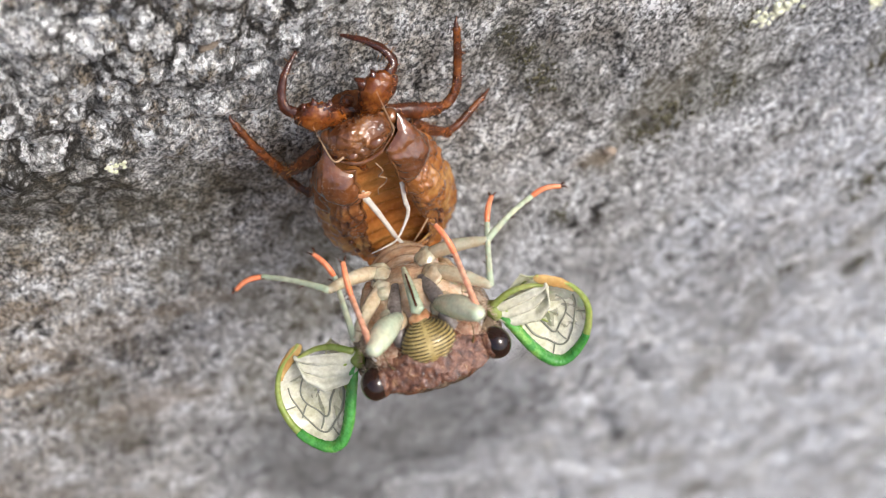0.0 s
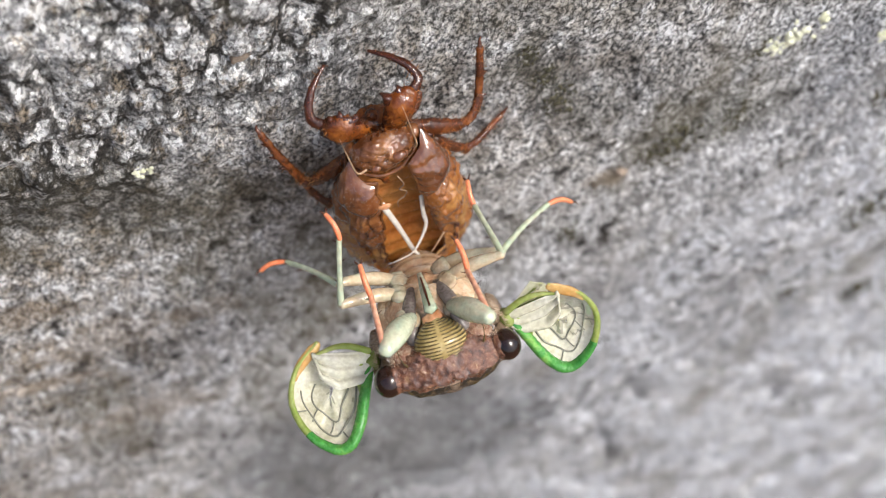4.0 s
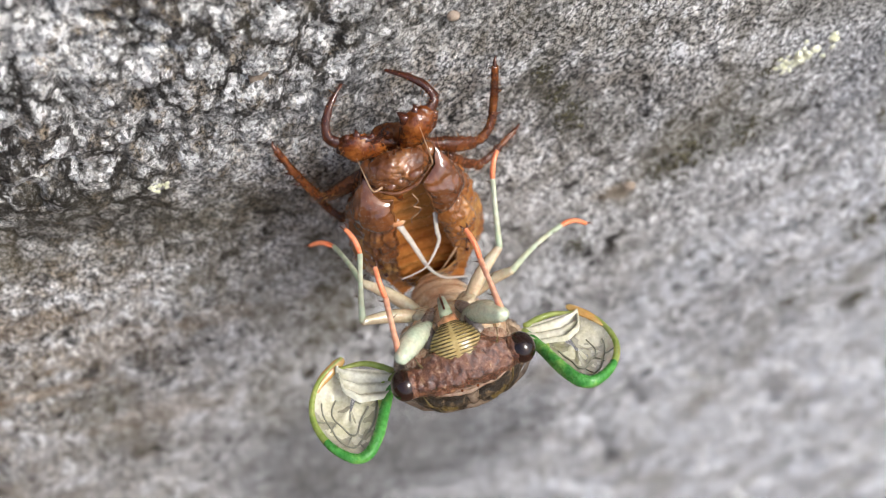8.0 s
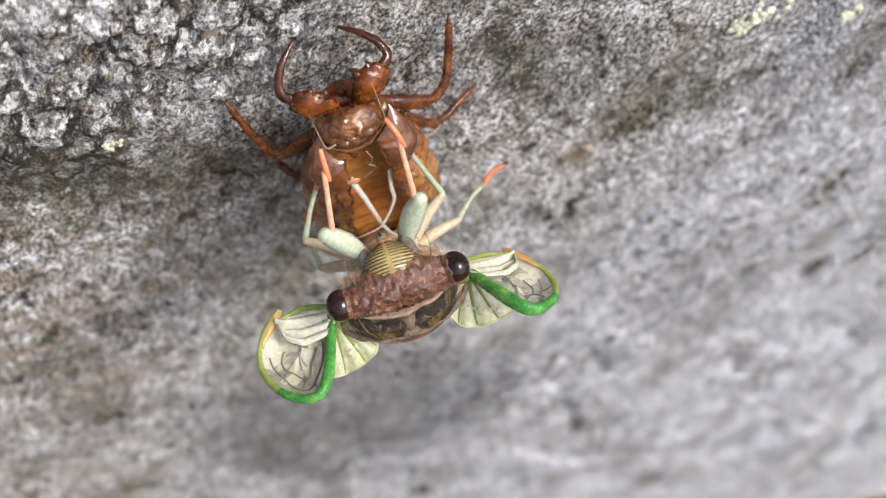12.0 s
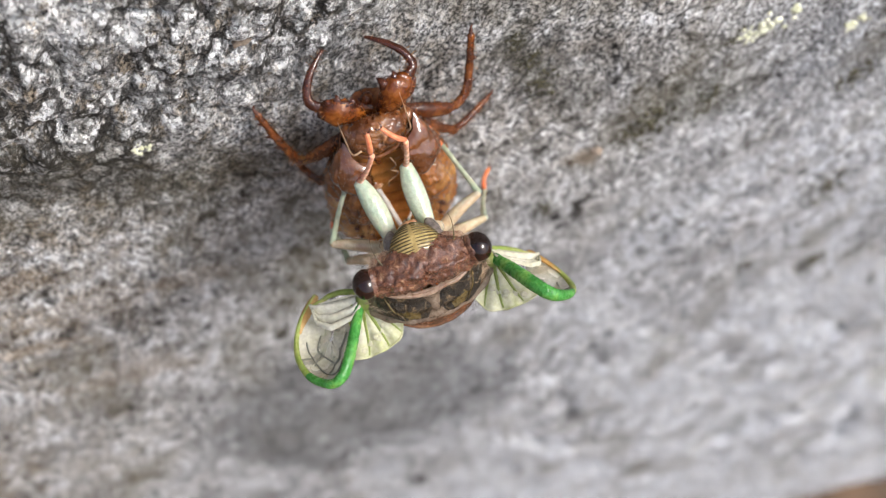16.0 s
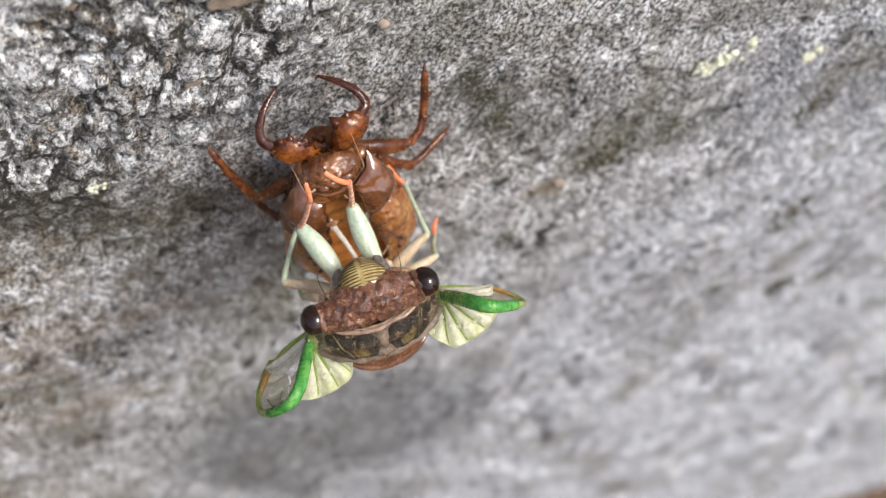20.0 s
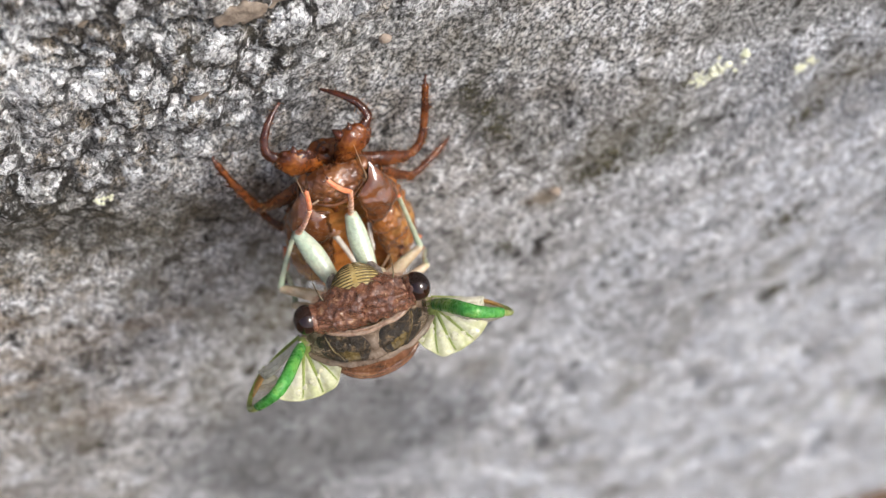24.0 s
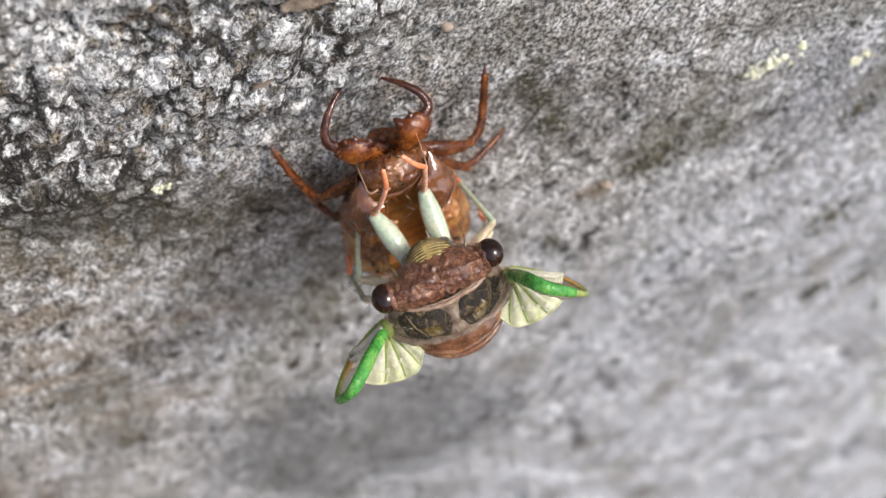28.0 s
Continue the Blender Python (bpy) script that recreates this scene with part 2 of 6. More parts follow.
    # olive: algae, but x below -25 is painted shade of ledge and insect
    stains_and_shade = [(-44, 4, 20, 14, 0, 0.40, olive), (-28, 2, 13, 12, 0, 0.6, olive), (-27, -18, 10, 17, 0, 0.2, olive), (12.5, 29, 3.2, 6, 0, 0.55, olive), (17, 23, 4, 4, -30, 0.4, olive), (24, 17, 11, 5, -30, 0.35, olive), (47, 10, 15, 9, 20, 0.65, olive), (6, 40, 26, 7, -10, 0.35, olive), (-50, 12, 16, 12, 0, 0.35, olive), (60, 42, 22, 9, 10, 0.45, olive)]
    stains_and_shade += [(-58, -44, 13, 2.5, 0, 0.6, tan), (-27, -29, 8, 3.5, 0, 0.35, tan), (-46, -33, 14, 5, 5, 0.3, tan), (-62, -20, 10, 4, 0, 0.35, tan), (34, -3, 4, 3, 0, 0.6, tan), (-40, -62, 16, 6, 0, 0.35, tan)]
    # slate: (14, 22) is shade painted beside the shell; the rest only darken
    stains_and_shade += [(14, 22, 10, 10, 0, 0.32, slate), (34, 14, 16, 9, -25, 0.3, slate), (78, 18, 26, 14, -10, 0.3, slate), (-16, 28, 8, 8, 0, 0.25, slate)]
    # olive along the grooves: their shade, painted in over the relief
    stains_and_shade += [(gx, gz, half * 1.5, 7, turn, 0.7, olive) for gx, gz, half, turn in GROOVES]
    for sx, sz, rx, rz, turn, weight, tone in stains_and_shade:
        c, w = math.cos(radians(turn)), math.sin(radians(turn))
        ax, az = maths(nd, ln, "SUBTRACT", px, sx * MM), maths(nd, ln, "SUBTRACT", pz, sz * MM)
        a = maths(nd, ln, "ADD", maths(nd, ln, "MULTIPLY", ax, c / rx / MM), maths(nd, ln, "MULTIPLY", az, w / rx / MM))
        b = maths(nd, ln, "ADD", maths(nd, ln, "MULTIPLY", az, c / rz / MM), maths(nd, ln, "MULTIPLY", ax, -w / rz / MM))
        d = maths(nd, ln, "ADD", maths(nd, ln, "MULTIPLY", a, a), maths(nd, ln, "MULTIPLY", b, b))
        d = maths(nd, ln, "ADD", d, maths(nd, ln, "MULTIPLY", maths(nd, ln, "SUBTRACT", alg.outputs[0], 0.5), 3.0))
        d = maths(nd, ln, "ADD", d, maths(nd, ln, "MULTIPLY", maths(nd, ln, "SUBTRACT", crust.outputs[0], 0.5), 3.0))
        fac = maths(nd, ln, "MULTIPLY", smooth_mask(nd, ln, d, 1.3, 0.3), weight)
        out = mixed(nd, ln, fac, out, mixed(nd, ln, 0.55, mixed(nd, ln, 1.0, out, wash[tone], "MULTIPLY"), tone))
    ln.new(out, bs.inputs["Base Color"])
    bs.inputs["Roughness"].default_value = 0.9
    bs.inputs["Specular IOR Level"].default_value = 0.2
    b1, b2 = nd.new("ShaderNodeBump"), nd.new("ShaderNodeBump")
    b1.inputs["Strength"].default_value, b1.inputs["Distance"].default_value = 0.9, 0.0006
    b2.inputs["Strength"].default_value, b2.inputs["Distance"].default_value = 0.8, 0.0014
    ln.new(grit.outputs[0], b1.inputs["Height"])
    ln.new(crust.outputs[0], b2.inputs["Height"])
    b3 = nd.new("ShaderNodeBump")
    b3.inputs["Strength"].default_value, b3.inputs["Distance"].default_value = 0.9, 0.0012
    ln.new(maths(nd, ln, "ADD", maths(nd, ln, "MULTIPLY", lobes, high), maths(nd, ln, "MULTIPLY", gaps, 0.6)), b3.inputs["Height"])
    ln.new(b3.outputs[0], b2.inputs["Normal"])
    ln.new(b2.outputs[0], b1.inputs["Normal"])
    ln.new(b1.outputs[0], bs.inputs["Normal"])
    return m


M_STONE = stone()
M_SOIL = skin("brown_soil", [(0.3, (0.05, 0.035, 0.022)), (0.6, (0.16, 0.10, 0.06))], 40, 0.95, 0.8, 8)
M_SOIL_DRY = skin("dry_soil_grain", [(0.3, (0.13, 0.085, 0.055)), (0.7, (0.30, 0.22, 0.16))], 900, 0.8, 0.5, 3)
M_MOSS = skin("dark_olive_moss", [(0.3, (0.035, 0.032, 0.018)), (0.7, (0.11, 0.10, 0.055))], 700, 0.95, 0.6, 3)
M_LICHEN = skin("pale_lichen", [(0.35, (0.66, 0.68, 0.44)), (0.65, (0.88, 0.88, 0.72))], 900, 0.95, 0.6, 3)
M_PEBBLE = skin("tan_pebble", [(0.35, (0.26, 0.20, 0.15)), (0.65, (0.42, 0.34, 0.27))], 700, 0.9, 0.9, 3)
M_CHITIN = skin("amber_chitin", [(0.3, (0.110, 0.034, 0.010)), (0.52, (0.25, 0.085, 0.024)), (0.75, (0.46, 0.19, 0.055))], 300, 0.25, 0.6, 9, 1.0, 0.28, 0, (0.68, (0.24, 0.125, 0.065), 1400), (1, 1, 1), 0.0, 0.3, 0.08)
M_PLATE = skin("polished_brown_chitin", [(0.3, (0.100, 0.028, 0.008)), (0.65, (0.27, 0.088, 0.024))], 300, 0.25, 0.3, 8, 1.5, 0.25, 0, (0.74, (0.26, 0.13, 0.07), 900), (1, 1, 1), 0.0, 0.06, 0.05)
M_GLOSS = skin("shiny_amber_chitin", [(0.3, (0.21, 0.062, 0.013)), (0.52, (0.46, 0.165, 0.036)), (0.75, (0.74, 0.36, 0.10))], 280, 0.2, 0.4, 8, 1.5, 0.35, 0, (0.72, (0.34, 0.20, 0.11), 800), (1, 1, 1), 0.0, 0.15, 0.05)
M_TAN = skin("tan_sheath", [(0.3, (0.42, 0.24, 0.13)), (0.7, (0.62, 0.42, 0.26))], 500, 0.3, 0.3, 4, 0.6, 0.3)
M_CHITIN_PALE = skin("clear_amber_chitin", [(0.3, (0.34, 0.115, 0.028)), (0.5, (0.58, 0.25, 0.062)), (0.72, (0.84, 0.48, 0.15))], 280, 0.2, 0.35, 8, 1.2, 0.45, 0, None, (1, 1, 1), 0.0, 0.15, 0.06)
M_CHITIN_IN = skin("orange_inner_skin", [(0.3, (0.50, 0.155, 0.034)), (0.5, (0.66, 0.25, 0.060)), (0.72, (0.78, 0.38, 0.11))], 170, 0.22, 0.3, 8, 0.6, 0.35, 0, None, (0.5, 2.0, 1))
M_CHITIN_LEG = skin("red_brown_chitin", [(0.3, (0.085, 0.020, 0.006)), (0.5, (0.22, 0.058, 0.014)), (0.72, (0.48, 0.16, 0.040))], 420, 0.16, 0.7, 5, 0.55, 0.12, 0, None, (1, 1, 1), 0.5, 0.35, 0.14)
M_HOOK = skin("dark_red_chitin", [(0.3, (0.045, 0.010, 0.005)), (0.7, (0.17, 0.040, 0.013))], 420, 0.14, 0.4, 5, 0.7, 0.1, 0, None, (1, 1, 1), 0.4, 0.2)
M_BARK = skin("tan_flake", [(0.3, (0.20, 0.15, 0.11)), (0.7, (0.44, 0.36, 0.28))], 700, 0.95, 1.0, 5)
M_CLAW = skin("dark_chitin", [(0.3, (0.035, 0.012, 0.007)), (0.7, (0.12, 0.035, 0.015))], 400, 0.2, 0.2, 5, 0.6)
M_THREAD = skin("white_thread", [(0.3, (0.72, 0.66, 0.58)), (0.7, (0.88, 0.84, 0.78))], 700, 0.4, 0.2, 4, 0.2, 0.2)
M_HEAD = skin("mottled_brown_head", [(0.30, (0.050, 0.017, 0.008)), (0.48, (0.125, 0.046, 0.023)), (0.62, (0.21, 0.088, 0.045)), (0.82, (0.58, 0.36, 0.19))], 1100, 0.22, 0.5, 4, 1.0, 0.02, 0.1, None, (1, 1, 1), 0, 0.65, 0.08)
M_CHEEK = skin("pink_tan_cheek", [(0.3, (0.26, 0.115, 0.070)), (0.55, (0.48, 0.28, 0.19)), (0.75, (0.66, 0.50, 0.38))], 700, 0.3, 0.6, 4, 0.6, 0.1, 0.3, None, (1, 1, 1), 0, 0.3)
M_CREAM = skin("cream_skin", [(0.3, (0.26, 0.15, 0.10)), (0.7, (0.50, 0.36, 0.26))], 700, 0.3, 0.5, 4, 0.7, 0.2, 0.2)
M_FACE = skin("golden_face", [(0.3, (0.36, 0.26, 0.09)), (0.7, (0.64, 0.50, 0.22))], 400, 0.25, 0.3, 4, 0.8, 0.1, 0.2)
M_RIDGE = skin("dark_face_ridge", [(0.3, (0.055, 0.038, 0.012)), (0.7, (0.15, 0.105, 0.035))], 500, 0.3, 0.3, 4, 0.5)
M_TIP = skin("pink_orange_tip", [(0.3, (0.62, 0.25, 0.11)), (0.7, (0.78, 0.46, 0.26))], 500, 0.25, 0.2, 4, 0.6, 0.1, 0.3)
M_EYE = skin("dark_brown_eye", [(0.3, (0.008, 0.003, 0.002)), (0.7, (0.030, 0.011, 0.007))], 300, 0.04, 0.0, 12, 0.0)
M_COLLAR = skin("pale_tan_collar", [(0.3, (0.16, 0.105, 0.065)), (0.55, (0.31, 0.225, 0.15)), (0.75, (0.52, 0.43, 0.33))], 700, 0.25, 0.7, 4, 0.8, 0.1, 0.2, None, (1, 1, 1), 0, 0.4, 0.10)
M_PATCH = skin("dark_bronze_patch", [(0.3, (0.007, 0.005, 0.003)), (0.54, (0.028, 0.019, 0.010)), (0.76, (0.24, 0.16, 0.08))], 1300, 0.35, 0.9, 3, 0.4, 0, 0, None, (1, 1, 1), 0, 1.0, 0.12)
M_BACK = skin("copper_back", [(0.3, (0.070, 0.026, 0.011)), (0.52, (0.19, 0.078, 0.034)), (0.72, (0.46, 0.25, 0.125))], 330, 0.2, 0.4, 6, 1.4, 0.05, 0.1, None, (1, 1, 1), 0, 0.3, 0.08)
M_GREEN_LEG = skin("pale_green_leg", [(0.3, (0.56, 0.70, 0.52)), (0.52, (0.72, 0.80, 0.60)), (0.72, (0.88, 0.84, 0.62))], 340, 0.15, 0.35, 6, 0.9, 0.12, 0.2, None, (1.6, 0.5, 1.6), 0.2, 0.2, 0.08)
M_SHIN = skin("green_white_shin", [(0.3, (0.40, 0.52, 0.36)), (0.7, (0.70, 0.70, 0.52))], 220, 0.28, 0.2, 5, 0.5, 0.25, 0.2)
M_SHIN_RED = skin("salmon_shin", [(0.3, (0.92, 0.34, 0.18)), (0.7, (0.92, 0.58, 0.42))], 220, 0.28, 0.2, 5, 0.5, 0.15, 0.2)
M_FOOT = skin("orange_foot", [(0.3, (0.92, 0.22, 0.09)), (0.7, (0.94, 0.38, 0.20))], 300, 0.2, 0.2, 5, 0.6, 0.20, 0.25)
M_GREEN = skin("bright_green_vein", [(0.3, (0.040, 0.24, 0.040)), (0.52, (0.095, 0.38, 0.075)), (0.72, (0.26, 0.55, 0.12))], 420, 0.3, 0.5, 5, 0.5, 0.25, 0.3, None, (1, 1, 1), 0, 0.3, 0.15)
M_VEIN = skin("olive_vein", [(0.3, (0.22, 0.28, 0.06)), (0.7, (0.40, 0.48, 0.15))], 260, 0.35, 0.3, 5, 0.3, 0.4)
M_VEIN_GREY = skin("grey_vein", [(0.3, (0.20, 0.20, 0.16)), (0.7, (0.34, 0.34, 0.26))], 260, 0.4, 0.2, 5, 0.3, 0.2)
M_ORANGE = film_skin("orange_wing_edge", [(0.3, (0.78, 0.38, 0.10)), (0.7, (0.84, 0.64, 0.28))], 260, 0.25, 0.25, 0.25)
M_LIME = skin("yellow_green_vein", [(0.3, (0.34, 0.48, 0.10)), (0.7, (0.60, 0.66, 0.24))], 300, 0.3, 0.4, 5, 0.5, 0.5, 0.2)
M_SLATE = skin("slate_grey_skin", [(0.3, (0.10, 0.085, 0.075)), (0.7, (0.26, 0.22, 0.20))], 500, 0.3, 0.3, 5, 0.6)
M_AMBER = skin("orange_amber_chitin", [(0.3, (0.11, 0.022, 0.004)), (0.5, (0.32, 0.080, 0.012)), (0.70, (0.68, 0.22, 0.034))], 330, 0.12, 0.6, 6, 0.6, 0.15, 0, None, (1, 1, 1), 0.5, 0.3, 0.10)
M_THIGH = skin("clear_straw_thigh", [(0.3, (0.74, 0.52, 0.32)), (0.5, (0.86, 0.72, 0.50)), (0.72, (0.80, 0.84, 0.64))], 300, 0.15, 0.4, 6, 0.9, 0.15, 0.2, None, (1.6, 0.5, 1.6), 0.3, 0.25, 0.10)
M_CHEST = skin("amber_pink_chest", [(0.3, (0.60, 0.33, 0.18)), (0.5, (0.80, 0.57, 0.37)), (0.72, (0.90, 0.77, 0.58))], 420, 0.15, 0.5, 6, 1.0, 0.15, 0.4, None, (1, 1, 1), 0, 0.35, 0.08)
M_FILM = film_skin("milky_wing_skin", [(0.3, (0.68, 0.66, 0.44)), (0.5, (0.80, 0.78, 0.58)), (0.72, (0.88, 0.86, 0.72))], 380, 0.24, 0.22, 0.25)
M_WHITE = film_skin("white_folded_wing", [(0.3, (0.76, 0.74, 0.56)), (0.7, (0.92, 0.91, 0.80))], 300, 0.20, 0.25, 0.25)
M_LOBE = film_skin("yellow_green_wing_skin", [(0.3, (0.62, 0.66, 0.30)), (0.5, (0.76, 0.77, 0.48)), (0.72, (0.88, 0.87, 0.68))], 300, 0.24, 0.22, 0.3)
M_SHEEN = film_skin("grey_tan_rim_skin", [(0.3, (0.15, 0.098, 0.062)), (0.7, (0.38, 0.29, 0.215))], 900, 0.2, 0.18, 0.3)
M_HAIR = skin("pale_hair", [(0.3, (0.42, 0.28, 0.18)), (0.7, (0.66, 0.52, 0.38))], 400, 0.5, 0.0, 4)


# ---- mesh tools (all lengths in millimetres) ----
def part(name, bm, material, parent=None, label="", smooth=True):
    me = bpy.data.meshes.new(name)
    bmesh.ops.recalc_face_normals(bm, faces=bm.faces[:])
    bmesh.ops.scale(bm, vec=(MM, MM, MM), verts=bm.verts[:])
    bm.to_mesh(me)
    bm.free()
    me.materials.append(material)
    if smooth:
        me.shade_smooth()
    ob = new(name, me)
    if parent:
        ob.parent = parent
    if label:
        ob["label"] = label
    return ob


def glide(pts, steps):
    """Points and more, along a smooth curve through pts (any number of values each)."""
    p = [Vector(q) if len(q) < 5 else q for q in pts]
    out = []
    for i in range(len(p) - 1):
        a, b, c, d = p[max(0, i - 1)], p[i], p[i + 1], p[min(len(p) - 1, i + 2)]
        for k in range(steps):
            t = k / steps
            out.append(0.5 * (2 * b + (c - a) * t + (2 * a - 5 * b + 4 * c - d) * t * t + (3 * b - a - 3 * c + d) * t ** 3))
    out.append(p[-1].copy())
    return out


def sweep(bm, pts, radii, seg=10, steps=5, flat=1.0, rough=0.0):
    """A round limb through pts with a radius at each; flat squeezes it along its second axis."""
    c = glide([(*q, r) for q, r in zip(pts, radii)], steps)
    pos, rad = [Vector(q[:3]) for q in c], [max(0.02, q[3]) for q in c]
    up, rings = Vector((0.13, 0.2, 0.97)), []
    for i, q in enumerate(pos):
        d = (pos[min(i + 1, len(pos) - 1)] - pos[max(i - 1, 0)]).normalized()
        s = d.cross(up)
        if s.length < 1e-3:
            s = d.cross(Vector((1, 0, 0)))
        s.normalize()
        up = s.cross(d).normalized()
        ring = []
        for k in range(seg):
            a = 2 * math.pi * k / seg
            r = rad[i] * (1 + rough * noise.noise(q * 1.7 + Vector((k, 0, 0))))
            ring.append(bm.verts.new(q + s * math.cos(a) * r + up * math.sin(a) * r * flat))
        rings.append(ring)
    for r0, r1 in zip(rings, rings[1:]):
        for k in range(seg):
            bm.faces.new((r0[k], r0[(k + 1) % seg], r1[(k + 1) % seg], r1[k]))
    for ring, q, d in ((rings[0], pos[0], pos[0] - pos[1]), (rings[-1], pos[-1], pos[-1] - pos[-2])):
        tip = bm.verts.new(q + d.normalized() * rad[0 if ring is rings[0] else -1] * 0.6)
        for k in range(seg):
            bm.faces.new((ring[k], ring[(k + 1) % seg], tip))
    return bm


def tube(pts, radii, **kw):
    return sweep(bmesh.new(), pts, radii, **kw)


def blob(center, radii, turn=(0, 0, 0), u=28, v=18, wobble=0.0, freq=0.6, shape=None, bm=None):
    """A rounded body; wobble is its unevenness in millimetres, shape bends each point."""
    bm = bm or bmesh.new()
    m = pose(*center, *turn)
    made = bmesh.ops.create_uvsphere(bm, u_segments=u, v_segments=v, radius=1)["verts"]
    for w in made:
        q = Vector((w.co.x * radii[0], w.co.y * radii[1], w.co.z * radii[2]))
        if shape:
            q = Vector(shape(w.co, q))
        if wobble:
            q += w.co * wobble * (noise.noise((q + Vector(center)) * freq) + 0.5 * noise.noise((q + Vector(center)) * freq * 2.7))
        w.co = m @ q
    return bm


def sheet(fn, nu, nv, bm=None, around=False):
    """A surface fn(u, v) with u, v from 0 to 1."""
    bm = bm or bmesh.new()
    rows = [[bm.verts.new(fn(i / nu, j / nv)) for j in range(nv + (0 if around else 1))] for i in range(nu + 1)]
    n = len(rows[0])
    for a, b in zip(rows, rows[1:]):
        for j in range(n if around else n - 1):
            bm.faces.new((a[j], a[(j + 1) % n], b[(j + 1) % n], b[j]))
    return bm


def thicken(ob, mm, offset=-1.0):
    s = ob.modifiers.new("thickness", "SOLIDIFY")
    s.thickness, s.offset = mm * MM, offset
    return ob


def lerp(xs, ys, x):
    return float(np.interp(x, xs, ys))


def empty_thing(name, m, label, category, group=""):
    ob = new(name)
    ob.empty_display_size = 0.005
    ob.matrix_world = m
    return tagged(ob, label, category, group)


# ---- the wall and the ground ----
def hashed(ix, iy, seed):
    n = (ix.astype(np.int64) * 374761393 + iy.astype(np.int64) * 668265263 + seed * 974634777) & 0xFFFFFFFF
    n = ((n ^ (n >> 13)) * 1274126177) & 0xFFFFFFFF
    return ((n ^ (n >> 16)) & 0xFFFF) / 65535.0


def grain2(x, y, seed):
    ix, iy = np.floor(x), np.floor(y)
    fx, fy = x - ix, y - iy
    fx, fy = fx * fx * (3 - 2 * fx), fy * fy * (3 - 2 * fy)
    a, b = hashed(ix, iy, seed), hashed(ix + 1, iy, seed)
    c, d = hashed(ix, iy + 1, seed), hashed(ix + 1, iy + 1, seed)
    return (a * (1 - fx) + b * fx) * (1 - fy) + (c * (1 - fx) + d * fx) * fy - 0.5


def stretches(*runs):
    """Coordinates from (start, end, step) runs, in millimetres."""
    return np.concatenate([np.arange(a, b, s) for a, b, s in runs] + [[runs[-1][1]]])


GROUND_Z = -332.5


def relief(x, z):
    """How far the stone stands out at x, z, in millimetres."""
    h = 3.0 * grain2(x / 70, z / 90, 1) + 1.3 * grain2(x / 20 + 3, z / 34, 2)
    h += 0.8 * grain2(x / 7, z / 12, 3) 
    u, w = 0.83 * x + 0.55 * z + 1.3 * grain2(x / 2.3, z / 2.9, 15), 0.83 * z - 0.55 * x + 1.3 * grain2(x / 2.1 + 5, z / 3.1, 16)
    h += 0.55 * grain2(x / 3, z / 5, 4) + 0.30 * grain2(u / 1.3, w / 1.6, 5) + 0.18 * grain2((0.6 * u - 0.8 * w) / 0.62, (0.8 * u + 0.6 * w) / 0.85, 6)
    ledge = np.clip((z + 12 + 0.2 * x + 8 * grain2(x / 16, z / 22, 12)) / 26, 0, 1)
    h += 3.4 * ledge * ledge * (3 - 2 * ledge) * np.clip((26 - x) / 40, 0, 1) - 3.2 * np.clip((26 - x) / 40, 0, 1) + 1.5 * np.clip((x - 20) / 40, 0, 1)
    crust = np.clip((z - 14 - 0.2 * x) / 16, 0, 1) * np.clip((4 - x) / 22, 0, 1)
    wx, wz = x + 1.5 * grain2(x / 2, z / 3, 8), z + 2.0 * grain2(x / 2 + 9, z / 3, 11)
    lump = np.abs(grain2(wx / 5.0, wz / 8.0, 7)) * 2
    h += crust * (1.5 * np.sqrt(lump) - 0.8 + 1.1 * grain2(wx / 1.7, wz / 2.4, 9) + 0.6 * grain2(x / 0.9, z / 1.1, 13))
    groove = np.abs(grain2(x / 46 + 7, z / 13 + 0.25 * x / 13, 10))
    h -= 2.2 * np.clip(1 - groove / 0.06, 0, 1) * np.clip((-z - 60) / 60, 0, 1) * np.clip(x / 60, 0, 1)
    for gx, gz, half, turn in GROOVES:
        c, w = math.cos(radians(turn)), math.sin(radians(turn))
        a, b = ((x - gx) * c + (z - gz) * w) / half, ((z - gz) * c - (x - gx) * w) / 9.0
        h -= 6.0 * np.exp(-a ** 4 - (b + 0.35 * grain2(x / 9, z / 9, 14)) ** 2)
    for cx, cz, half, turn, deep in CRACKS:
        c, w = math.cos(radians(turn)), math.sin(radians(turn))
        a, b = ((x - cx) * c + (z - cz) * w) / half, (z - cz) * c - (x - cx) * w
        b = b + 2.2 * grain2(x / 3.1, z / 3.1, 21) + 1.0 * grain2(x / 1.1, z / 1.1, 22)
        h -= deep * np.exp(-a ** 4 - (b / 0.55) ** 2)
    near = np.exp(-(((x + 3.5) / 15) ** 4 + ((z - 16) / 22) ** 4))
    return h * (1 - near) + near * (0.35 * h - 0.5)


